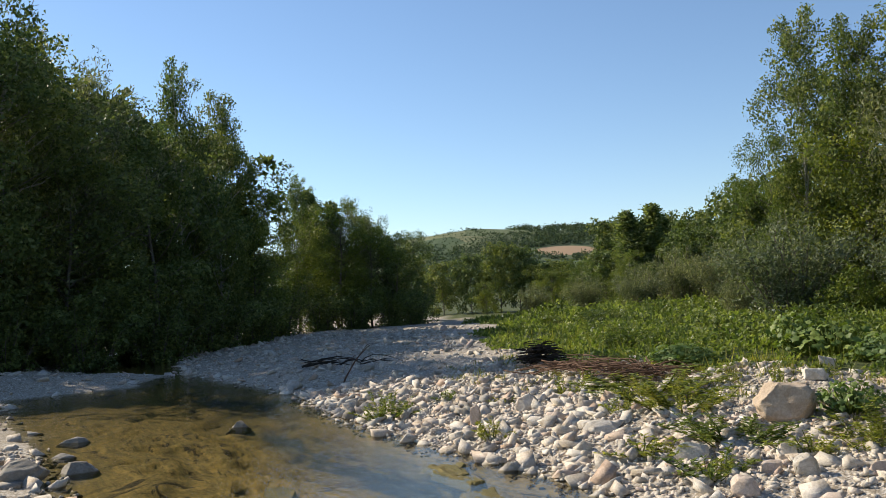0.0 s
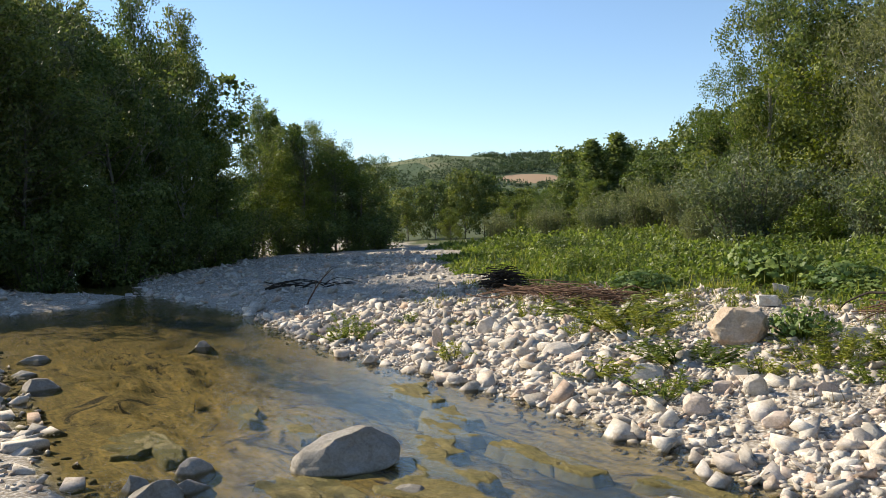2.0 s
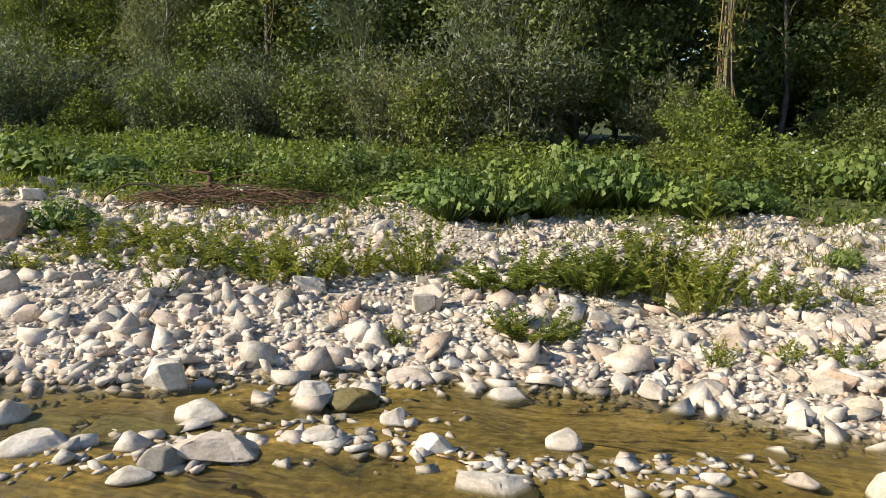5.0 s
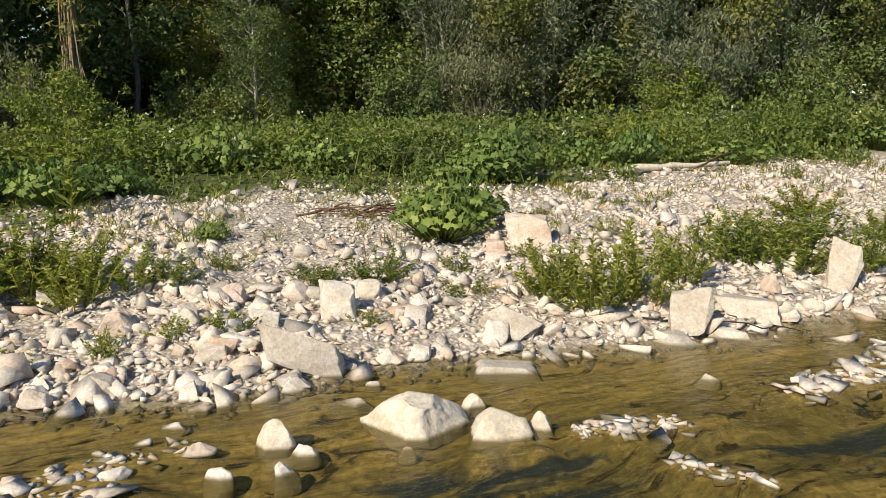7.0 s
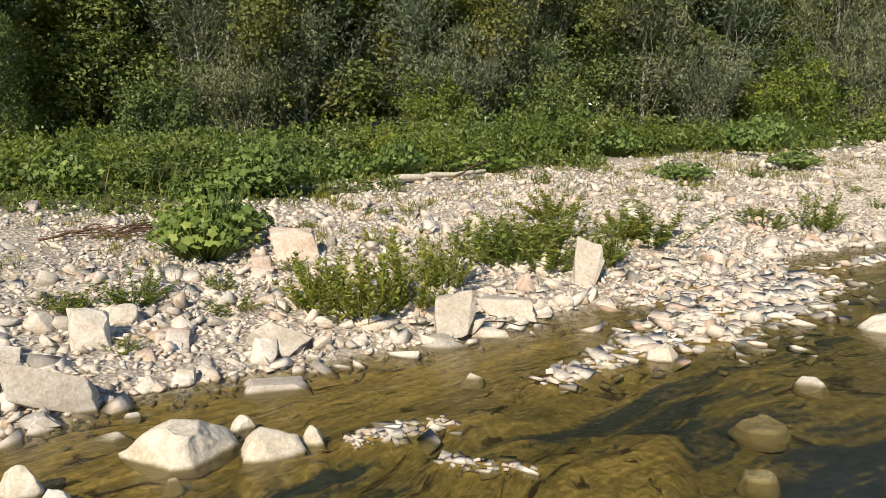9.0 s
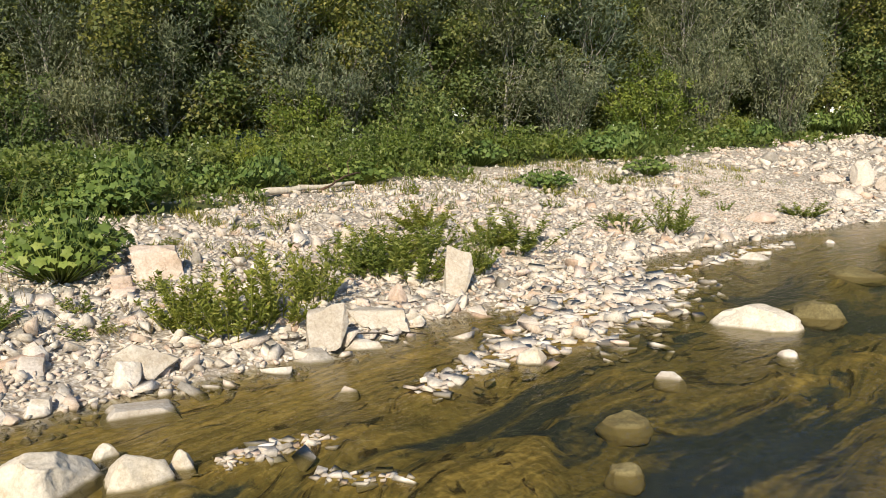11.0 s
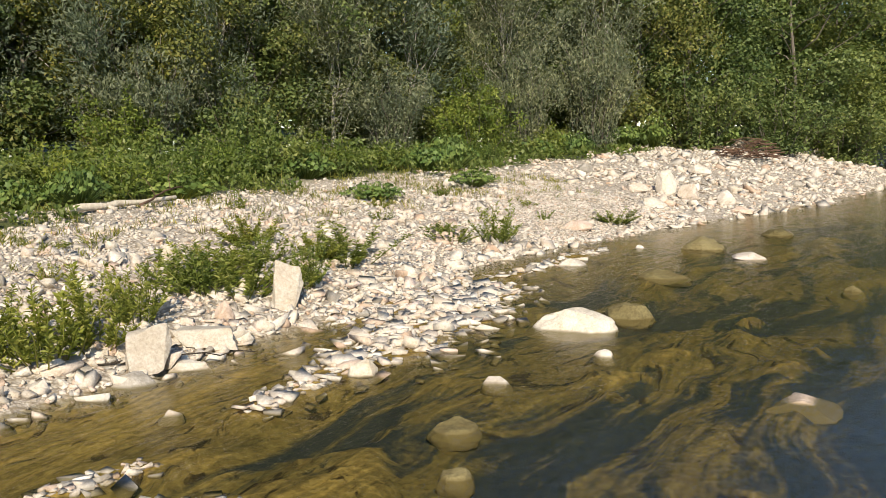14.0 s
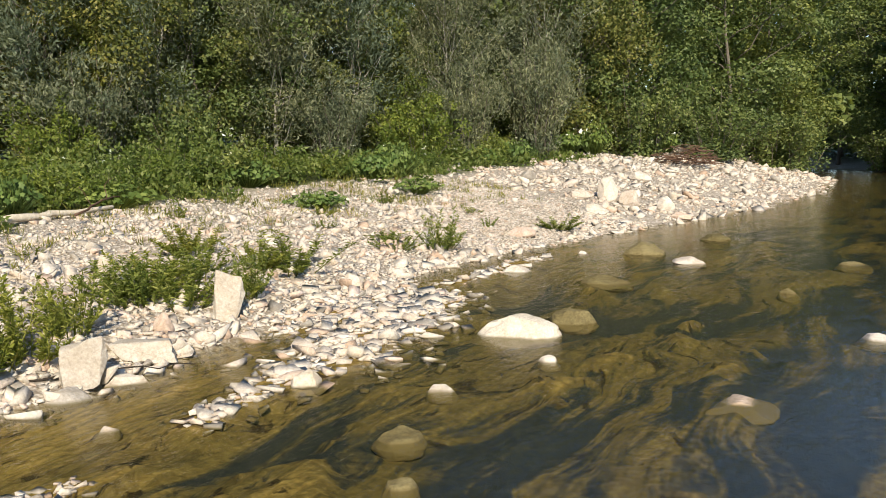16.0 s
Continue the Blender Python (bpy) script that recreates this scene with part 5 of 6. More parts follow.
plant_out(green_bush, trng, [(14.2, 22.4, 1.0, 1.0), (15.2, 18, 0.9, 1.0), (15.4, 13.6, 0.9, 1.0), (21.6, 6.4, 0.6, 1.0), (24, 1.2, 0.8, 1.0), (23.2, -9.6, 0.8, 1.0),
    (20.2, -26.4, 1.0, 1.1), (19.2, -30, 0.9, 1.2), (19.4, -35.2, 1.0, 1.2), (20.6, -38.6, 0.9, 1.3), (14.6, -46, 0.8, 1.3), (17.6, -47.2, 0.9, 1.3), (20.4, -48.9, 0.9, 1.3), (27.4, 10.6, 1.2, 1.1), (28, 2.6, 1.3, 1.1), (23.8, -22, 1.0, 1.0), (24.4, -24.2, 1.1, 1.0)], group=WOOD)
plant_out(bright_bush, trng, [(16.8, 7.6, 0.7, 1.0), (22.8, 4.8, 0.6, 1.0), (22.8, -6.2, 0.8, 1.0), (21.2, -16.4, 0.9, 1.0), (13.0, 32, 0.9, 1.2), (12.6, 26.6, 0.7, 1.1)], group=WOOD)


def vine_trunk(x, y, height):
    """A pale dead trunk hung with bare climbing stems."""
    root = tagged(new("dead_tree"), "pale dead trunk hung with bare climbing vines at the wood's edge", "tree")
    v, f = tube([(0, 0, -0.2), (0.1, 0, height * 0.35), (-0.05, 0.1, height * 0.7), (0.1, 0.1, height)], [0.13, 0.11, 0.09, 0.04], 9)
    piece("trunk", v, f, BARK, root, smooth=True)
    for i in range(60):
        az, r = trng.uniform(0, 6.28), trng.uniform(0.15, 0.42)
        top = height * trng.uniform(0.2, 0.95)
        low = max(0.1, top - trng.uniform(1.0, 3.6))
        c, s = math.cos(az), math.sin(az)
        v, f = tube([(c * 0.15, s * 0.15, top), (c * r, s * r, (top + low) / 2), (c * r * 0.7, s * r * 0.7, low)], [0.02, 0.016, 0.010], 4)
        piece("vine", v, f, LEAF_DRY, root)
    at = np.column_stack([trng.normal(0, 0.34, (1500, 2)), trng.uniform(0.25, 1.0, 1500) * height])
    v, f = blades_at(trng, at, trng.normal(0, 1, (1500, 3)), 0.14, 0.10, 0.5)
    piece("foliage", v, f, LEAF_MAPLE, root)
    root.location = (x, y, ground_z(x, y))


vine_trunk(18.9, 8.3, 9.0)
plant_out(big_poplar, trng, [(22.2, 4.9, 0.36, 1.1), (23.4, 12.2, 0.5, 0.8)], WOOD)

# the shaded wood across the water
far_side = "trees on the shaded far side of the river"
for proto, spots in ((big_poplar, [(-16.4, 30.2, 1.0, 1.0), (-12.5, 39.0, 0.88, 0.75), (-10.8, 40.5, 0.80, 0.75), (-9.6, 54, 0.64, 0.95)]),
                     (willow, [(-14.9, 34.6, 1.36, 0.9), (-6.0, 54.5, 0.85, 1.0), (-17.2, 32.5, 1.4, 1.0)]),
                     # the alder at (-14.5, 10.5) is unseen, added to shade the left shore
                     (alder, [(-14.4, 31.6, 0.8, 1.3), (-12.4, 35.5, 1.0, 1.1), (-11.2, 43, 1.05, 1.0), (-16.8, 27.6, 1.1, 1.2), (-14.5, 10.5, 1.1, 1.0), (-3.3, 53.5, 0.6, 1.1), (-18.6, 29.0, 1.2, 1.2), (-11.8, 47, 0.8, 1.2)]),
                     (locust, [(-9.0, 50.5, 0.62, 1.0), (-6.6, 51.5, 0.74, 1.0), (-4.8, 52, 0.60, 0.95), (-10.0, 43.4, 0.74, 0.8)]),
                     # back trees hidden behind, added to fill the wood and block the sun
                     (back_tree, [(-19.5, 38.5, 1.25, 1.1), (-18, 43, 1.2, 1.1), (-16, 46, 1.1, 1.1), (-12.5, 43.5, 1.0, 1.1), (-14, 50, 0.75, 1.2), (-3, 60, 0.5, 1.2), (-22, 29, 0.9, 1.2), (-17.5, 37, 0.8, 1.2)])):
    plant_out(proto, trng, spots, far_side)
for x, y, sc in ((-15.4, 28.6, 0.9), (-13.4, 30.6, 0.9), (-12.0, 33.8, 1.0), (-10.8, 38, 1.0), (-9.6, 41.4, 1.0), (-9.4, 46.5, 1.1), (-17.4, 27.0, 1.0), (-2.2, 53, 0.9), (-7.6, 49.4, 0.9), (-16.6, 29.6, 1.0), (-14.6, 32.6, 1.0), (-13.2, 36.2, 1.0), (-19.4, 25.6, 1.0), (-12.0, 40.2, 1.0), (-5.6, 50.4, 0.9), (-3.6, 51.4, 0.8), (-19, 33.5, 1.3), (-17, 35.4, 1.2), (-15, 39, 1.2), (-21, 30.6, 1.3), (-18, 31, 1.2), (-13.6, 42, 1.1)):
    tagged(put(copy_thing(green_bush, Matrix()), x, y, sc, trng.uniform(0, 6.28), wide=1.15), group=far_side)
# trees up the valley
valley = "trees farther up the valley"
plant_out(far_poplar, trng, [(-8.6, 55, 0.86, 1.4), (-7.3, 55.6, 0.78, 1.4), (-5.6, 55.8, 0.68, 1.4), (-4.0, 55.4, 0.54, 1.4)], far_side)
for proto, spots in ((far_poplar, [(13.8, 62, 0.68, 1.9), (15.7, 62, 0.71, 1.9), (16.7, 63, 0.64, 1.7), (18.6, 62, 0.58, 1.9), (20.6, 61, 0.62, 2.0), (22.6, 61, 0.66, 2.0), (16.2, 74, 0.66, 1.4), (19.8, 73, 0.62, 1.4), (22, 73, 0.62, 1.4), (14.0, 73, 0.6, 1.4), (20.6, 60, 0.56, 1.3), (19.0, 56, 0.55, 1.5), (17.0, 47, 0.55, 1.5), (25.5, 70, 0.72, 1.3), (15.6, 42.5, 0.55, 1.6), (3.0, 74, 0.42, 1.5)]),
                     (far_alder, [(-0.4, 73, 0.52, 1.0), (2.0, 72, 0.58, 0.9), (4.4, 70, 0.66, 0.85), (6.0, 70, 0.62, 0.9), (7.8, 68, 0.44, 1.1), (13.5, 66, 0.5, 1.2), (17.5, 63, 0.55, 1.2), (23, 58, 0.7, 1.2), (28, 64, 0.8, 1.2), (26, 48, 0.9, 1.2), (21.5, 44, 0.9, 1.1), (19.5, 38, 1.1, 1.0), (-1.5, 78, 0.45, 1.3), (10.5, 78, 0.5, 1.4), (14, 72, 0.85, 0.9), (18, 70, 0.85, 1.0), (20.5, 66, 0.85, 1.0), (17, 58, 0.68, 1.0), (15.2, 51, 0.55, 1.1), (18.5, 48, 0.75, 1.0), (16.8, 43.5, 0.8, 1.0), (12, 64, 0.5, 1.1), (19, 53, 0.8, 1.0)]),
                     (locust, [(2.6, 59, 0.24, 1.2), (9.2, 58, 0.34, 1.2), (11.4, 53, 0.36, 1.2), (7.4, 60, 0.3, 1.3)])):
    plant_out(proto, trng, spots, valley)
for x, y, sc in ((7.4, 46, 0.6), (9.5, 42, 0.65), (12.3, 45, 0.85), (12.6, 39, 0.8), (5.0, 50, 0.5), (14.6, 50, 0.9), (11.2, 33, 0.5), (15.2, 37, 1.0), (16.5, 40.5, 1.1), (18.5, 50, 1.0)):
    tagged(put(copy_thing(willow_bush, Matrix()), x, y, sc, trng.uniform(0, 6.28)), group=valley)


# ---- the hill beyond ----
RIDGE_X, RIDGE_Z = [-420, -200, -60, -38, -10, 27, 71, 114, 180, 300, 420], [24, 30, 38, 42.5, 44.5, 49.5, 49.5, 49.5, 48, 44, 40]
SLOPE_Y, SLOPE_Z = [330, 400, 480, 590, 640, 760, 1000], [0.0, 0.16, 0.42, 0.95, 1.0, 0.9, 0.5]


def build_hill():
    xs, ys = np.arange(-420, 421, 7.0), np.arange(330, 1000, 8.0)
    gx, gy, f = sheet(xs, ys)
    ridge = np.interp(gx, RIDGE_X, RIDGE_Z)
    slope = np.interp(gy, SLOPE_Y, SLOPE_Z)
    z = 2 + ridge * slope + (value_noise(gx, gy, 0.012, 31) - 0.5) * 9 * slope + (value_noise(gx, gy, 0.04, 32) - 0.5) * 2.5 * slope
    v = np.stack([gx, gy, z], 1)
    me = mesh_of("hill", v, f, True)
    mat, nt, bsdf = nodes_of("hill_fields", 0.95, 0.1)
    pos = where(nt)
    mp = node(nt, "ShaderNodeMapping")
    mp.inputs["Scale"].default_value = (0.012, 0.022, 0.0)
    nt.links.new(pos, mp.inputs["Vector"])
    vor = node(nt, "ShaderNodeTexVoronoi", Scale=1.0)
    nt.links.new(mp.outputs[0], vor.inputs["Vector"])
    sep = nt.nodes.new("ShaderNodeSeparateColor")
    nt.links.new(vor.outputs["Color"], sep.inputs[0])
    field = ramp(nt, sep.outputs[0], [(0.0, (0.07, 0.10, 0.06)), (0.4, (0.10, 0.135, 0.075)), (0.65, (0.20, 0.21, 0.12)), (0.88, (0.24, 0.19, 0.12)), (1.0, (0.10, 0.135, 0.075))])
    n = noise_of(nt, 0.05, 5.0, 0.6, pos)
    col = mix(nt, "MULTIPLY", 0.6, field, ramp(nt, n, [(0.3, (0.6, 0.65, 0.6)), (0.7, (1.15, 1.1, 1.05))]))
    # one ploughed field
    off = nt.nodes.new("ShaderNodeVectorMath")
    off.operation = "SUBTRACT"
    off.inputs[1].default_value = (74, 506, 0)
    nt.links.new(pos, off.inputs[0])
    fit = nt.nodes.new("ShaderNodeVectorMath")
    fit.operation = "MULTIPLY"
    fit.inputs[1].default_value = (1 / 20, 1 / 17, 0)
    nt.links.new(off.outputs[0], fit.inputs[0])
    away = nt.nodes.new("ShaderNodeVectorMath")
    away.operation = "LENGTH"
    nt.links.new(fit.outputs[0], away.inputs[0])
    inside = ramp(nt, away.outputs["Value"], [(0.85, (1.0, 1.0, 1.0)), (1.0, (0.0, 0.0, 0.0))])
    col = mix(nt, "MIX", inside, col, (0.36, 0.25, 0.16))
    nt.links.new(col, bsdf.inputs["Base Color"])
    me.materials.append(mat)
    tagged(new("hill", me), "distant hillside with fields, hedges and scattered woods", "hill", kind="structure")
    rng = np.random.default_rng(41)
    n = 9500
    px, py = rng.uniform(-200, 260, n), rng.uniform(380, 645, n)
    dens = value_noise(px, py, 0.02, 33)
    row = np.abs((value_noise(px, py, 0.011, 34) * 6) % 1 - 0.5) < 0.12
    keep = ((dens > 0.57) | row) & (np.hypot((px - 74) / 22, (py - 506) / 22) > 1)
    px, py = px[keep], py[keep]
    h = 2 + np.interp(px, RIDGE_X, RIDGE_Z) * np.interp(py, SLOPE_Y, SLOPE_Z)
    s = rng.uniform(1.0, 2.6, len(px))
    per = 20
    off = rng.normal(0, 0.55, (len(px), per, 3)) * s[:, None, None] * [1.3, 1.3, 0.8]
    at = (np.stack([px, py, h + s * 0.6], 1)[:, None] + off).reshape(-1, 3)
    v, f = blades_at(rng, at, rng.normal(0, 1, at.shape), 1.5, 1.2, 0.3)
    tagged(piece("hill_woods", v, f, LEAF_HAZED), "small far-off trees and hedgerows on the hillside", "woods", kind="stuff")


build_hill()


# ---- herbs on the gravel ----
def herb(rng, height, radius, stems=12, per=34, size=0.085, shape=0.3, leaf=None):
    """A clump of upright leafy stalks."""
    root = tagged(new("willowherb"), "clump of upright yellow-green leafy weeds growing from the gravel", "weed")
    parts, at, aim = [], [], []
    for i in range(stems):
        az, out = rng.uniform(0, 6.28), radius * math.sqrt(rng.uniform(0, 1))
        h = height * rng.uniform(0.35, 1.0) * (1 - 0.35 * out / radius)
        foot = np.array([math.cos(az), math.sin(az), 0]) * out * 0.5
        tip = np.array([math.cos(az) * out * 1.4, math.sin(az) * out * 1.4, h]) + rng.normal(0, 0.03, 3)
        line = np.array([foot - [0, 0, 0.04], (foot + tip) / 2 + rng.normal(0, 0.02, 3), tip])
        parts.append(tube(line, [0.006, 0.005, 0.002], 3))
        q = rng.uniform(0.12, 1.0, per)[:, None]
        base = foot + (tip - foot) * q
        turn = rng.uniform(0, 6.28, per)
        at.append(base)
        aim.append(np.stack([np.cos(turn), np.sin(turn), np.full(per, 0.45)], 1))
    v, f = join(parts + [leaves_at(rng, np.concatenate(at), np.concatenate(aim), size, size * shape, 0.22)])
    piece("foliage", v, f, leaf or LEAF_SHRUB, root)
    return root


def burdock(rng, height, radius, leaves=34):
    """Broad rounded leaves on stalks that spread from one root."""
    root = tagged(new("burdock"), "clump of broad green butterbur leaves beside the gravel", "weed")
    stalks, blades = [], []
    ring = np.linspace(0, 2 * np.pi, 10, endpoint=False)
    lobes = np.where(np.arange(10) % 2, 0.72, 1.12)
    for i in range(leaves):
        az, out = i * 2.39996, radius * math.sqrt((i + 0.5) / leaves) * 0.95
        h = height * rng.uniform(0.6, 1.0) * (1 - 0.62 * (out / radius) ** 2)
        tip = np.array([math.cos(az) * out, math.sin(az) * out, h])
        stalks.append(tube([tip * [0.15, 0.15, 0] - [0, 0, 0.03], tip], [0.007, 0.005], 3))
        s = rng.uniform(0.026, 0.054)
        x, y = np.cos(ring) * s * lobes * (1 + 0.15 * np.cos(ring)), np.sin(ring) * s * lobes
        rim = np.stack([x, y, 0.12 * s * np.sin(ring * 3 + i) - 0.16 * s], 1)
        m = np.array(Euler((0, 0, az)).to_matrix()) @ np.array(Euler((rng.normal(0, 0.45), 0.25 + 0.65 * out / radius + rng.normal(0, 0.4), 0)).to_matrix())
        v = np.vstack([[0, 0, 0], rim]) @ m.T + tip
        blades.append((v, np.array([(0, 1 + k, 1 + (k + 1) % 10) for k in range(10)])))
    v, f = join(stalks + blades)
    piece("foliage", v, f, LEAF_BURDOCK, root)
    return root


hrng = np.random.default_rng(51)
HERB_FORMS = [herb(hrng, 0.6, 0.3, 26, 66, 0.052, 0.32), herb(hrng, 0.6, 0.34, 24, 60, 0.05, 0.4), herb(hrng, 0.66, 0.28, 20, 74, 0.058, 0.28)]
HERB_SMALL = [herb(hrng, 0.3, 0.2, 14, 22, 0.045, 0.4), herb(hrng, 0.3, 0.2, 12, 24, 0.04, 0.5)]
used = set()


def set_out(forms, spots, tall, wide, group):
    for i, (x, y, h, r) in enumerate(spots):
        proto = forms[i % len(forms)]
        if proto.name in used:
            ob = copy_thing(proto, Matrix())
        else:
            ob = proto
            used.add(proto.name)
        w, h = r / wide * 1.35, h * 1.22
        ob.matrix_basis = Matrix.LocRotScale((x, y, ground_z(x, y) - 0.01), Euler((0, 0, hrng.uniform(0, 6.28))), (w, w, h / tall))
        tagged(ob, group=group)


for spots in (HERBS_SOUTH, HERBS_MID, HERBS_NORTH):
    set_out(HERB_FORMS, [s for s in spots if s[2] > 0.3], 0.6, 0.3, "weeds on the gravel bank")
    set_out(HERB_SMALL, [s for s in spots if s[2] <= 0.3], 0.3, 0.2, "low weeds on the gravel bank")
spread = []
for x, y, h, r in BURDOCK:
    spread.append((x, y, h, min(r, 0.6) * 0.9))
    for i in range(2 if r > 0.62 else 0):
        spread.append((x + hrng.normal(0, r * 0.6), y + hrng.normal(0, r * 0.6), h * hrng.uniform(0.6, 0.9), 0.5))
# rank patches along the gravel's upper edge
for y in np.arange(-26, 15, 0.75):
    d = meadow_edge(y) + hrng.uniform(0.7, 4.5)
    x = np.interp(-y, -SHORE_RIGHT[:, 1], SHORE_RIGHT[:, 0]) + d * 1.05
    if hrng.uniform() < 0.5:
        spread.append((x, y + d * 0.25, hrng.uniform(0.4, 0.85), hrng.uniform(0.4, 0.75)))
set_out([burdock(hrng, 0.6, 0.55, 170), burdock(hrng, 0.6, 0.55, 190), burdock(hrng, 0.5, 0.6, 180)], spread, 0.6, 0.55, "broad-leaved weeds beside the gravel")
extra = []
while len(extra) < 46:
    p, dr, grow = bank_spots(hrng, 1, -14, 16, 1.6, 5.6)
    if grow[0] < 0.6:
        extra.append((p[0][0], p[0][1], hrng.uniform(0.12, 0.34), hrng.uniform(0.10, 0.24)))
set_out(HERB_SMALL, extra, 0.3, 0.2, "low weeds on the gravel bank")


# ---- the meadow between gravel and wood ----
def meadow_spots(rng, n):
    x, y = rng.uniform(-1, 27, n), rng.uniform(-44, 52, n)
    z, grow, bed, deep, dr, along = terrain(x, y)
    back = np.interp(y, [-44, -30, -20, 0, 7, 10, 20, 30, 52], [17, 18.5, 21.5, 24.5, 23, 17, 16, 14, 22])
    keep = (grow > 0.35) & (dr > 2) & (x < back) & (rng.uniform(0, 1, n) < np.clip(26.0 / (x * x + y * y) ** 0.5 - 0.25, 0.15, 1))
    return x[keep], y[keep], z[keep]


def build_meadow():
    rng = np.random.default_rng(61)
    x, y, z = meadow_spots(rng, 50000)
    n = len(x)
    tall = 0.22 + 0.75 * np.clip(value_noise(x, y, 0.33, 71) * 1.25 - 0.2, 0, 1) * rng.uniform(0.6, 1.15, n)
    edge = np.clip((shore_distance(x, y, SHORE_RIGHT)[0] - meadow_edge(y)) / np.interp(y, [2, 7], [2.2, 4.5]), np.interp(y, [2, 7], [0.35, 0.2]), 1)
    tall *= edge * np.interp(y, [-6, 0], [1.35, 1.0])
    per = 9
    q = rng.uniform(0.15, 1.0, (n, per))
    lean = rng.normal(0, 0.12, (n, 2))
    at = np.stack([x[:, None] + lean[:, :1] * q * tall[:, None] + rng.normal(0, 0.05, (n, per)), y[:, None] + lean[:, 1:] * q * tall[:, None] + rng.normal(0, 0.05, (n, per)), z[:, None] + q * tall[:, None]], -1).reshape(-1, 3)
    aim = rng.normal(0, 0.8, (len(at), 3)) + [0, 0, 0.35]
    far = np.hypot(at[:, 0], at[:, 1])
    v, f = leaves_at(rng, at, aim, np.interp(far, [8, 25, 50], [0.08, 0.14, 0.26]), np.interp(far, [8, 25, 50], [0.05, 0.08, 0.14]), 0.2)
    tagged(piece("meadow_herbs", v, f, LEAF_HERB), "dense waist-high green herbs between gravel and wood", "undergrowth", kind="stuff")
    x, y, z = meadow_spots(rng, 30000)
    n = len(x)
    v, f = leaves_at(rng, np.stack([x, y, z], 1), np.tile([0, 0, 1.0], (n, 1)), 0.12 + 0.62 * value_noise(x, y, 0.3, 75) ** 1.6, 0.018, 0.42)
    tagged(piece("meadow_grass", v, f, LEAF_GRASS), "yellowish green tall grass among the herbs", "grass", kind="stuff")
    x, y, z = meadow_spots(rng, 1500)
    pick = rng.uniform(0, 1, len(x)) < 0.5
    x, y, z = x[pick], y[pick], z[pick]
    top = z + 0.55 + rng.uniform(0, 0.35, len(x))
    v, f = leaves_at(rng, np.repeat(np.stack([x, y, top], 1), 4, 0) + rng.normal(0, 0.02, (len(x) * 4, 3)), rng.normal(0, 1, (len(x) * 4, 3)), 0.05, 0.045, 0.3)
    tagged(piece("meadow_flowers", v, f, FLOWER), "small white flower heads over the herbs", "flowers", kind="stuff")
    # thin grass on the gravel
    p, dr, grow = bank_spots(rng, 1000, -17, 19, 2.6, 7.2, 0.6)
    p = p[(grow < 0.95)]
    base = np.repeat(p, 14, 0) + np.column_stack([rng.normal(0, 0.07, (len(p) * 14, 2)), np.zeros(len(p) * 14)])
    v, f = leaves_at(rng, base, np.tile([0, 0, 1.0], (len(base), 1)), 0.17, 0.012, 0.5)
    tagged(piece("gravel_grass", v, f, LEAF_GRASS), "thin tufts of grass growing between the stones", "grass", kind="stuff")
    p, dr, grow = bank_spots(rng, 120, -6, 9, 1.0, 5.0)
    base = np.repeat(p, 16, 0) + np.column_stack([rng.normal(0, 0.09, (len(p) * 16, 2)), np.zeros(len(p) * 16)])
    v, f = leaves_at(rng, base, np.tile([0, 0, 0.8], (len(base), 1)), 0.2, 0.008, 0.8)
    tagged(piece("dry_grass", v, f, LEAF_DRY), "dry straw-coloured stalks on the gravel", "grass", kind="stuff")


build_meadow()


def bramble_clumps():
    rng = np.random.default_rng(66)
    proto = bushy(rng, "bramble_thicket", "low tangled bramble thicket in the meadow", 1.0, 0.9, LEAF_ALDER, BARK, 2600, 0.11, 0.65, 18, 0.7)
    pale = bushy(rng, "nettle_patch", "patch of tall pale-green nettles in the meadow", 1.1, 0.8, LEAF_LOCUST, BARK, 2400, 0.10, 0.5, 20, 0.2)
    spots = 0
    while spots < 76:
        x, y = rng.uniform(1, 24), rng.uniform(-32, 36)
        z, grow, bed, deep, dr, along = terrain(np.array([x]), np.array([y]))
        back = np.interp(y, [-44, -30, -20, 0, 7, 10, 20, 30, 52], [17, 18.5, 21.5, 24, 22, 16, 14, 12, 20])
        if dr[0] < meadow_edge(y) + 1.6 or x > back:
            continue
        plant_out(proto if spots % 2 else pale, rng, [(x, y, rng.uniform(0.45, 0.95), rng.uniform(0.9, 1.5))], "low thickets of the meadow")
        spots += 1
    # the rank growth along the gravel's upper edge
    for y in np.arange(-25, -2.5, 1.15):
        d = meadow_edge(y) + rng.uniform(0.9, 2.6)
        x = np.interp(-y, -SHORE_RIGHT[:, 1], SHORE_RIGHT[:, 0]) + d * 1.06
        plant_out(pale if rng.uniform() < 0.75 else proto, rng, [(x, y + d * 0.3, rng.uniform(0.55, 1.05), rng.uniform(0.8, 1.2))], "low thickets of the meadow")


bramble_clumps()


# ---- driftwood ----
def stick(rng, a, b, r, bend=0.12, sides=5):
    a, b = np.asarray(a, float), np.asarray(b, float)
    ln = np.linalg.norm(b - a)
    t = np.linspace(0, 1, 6)[:, None]
    line = a + (b - a) * t + np.array([*rng.normal(0, bend, 2), abs(rng.normal(0, bend))]) * ln * np.sin(t * np.pi) + rng.normal(0, ln * 0.012, (6, 3))
    return tube(line, np.linspace(r, r * 0.35, 6), sides)


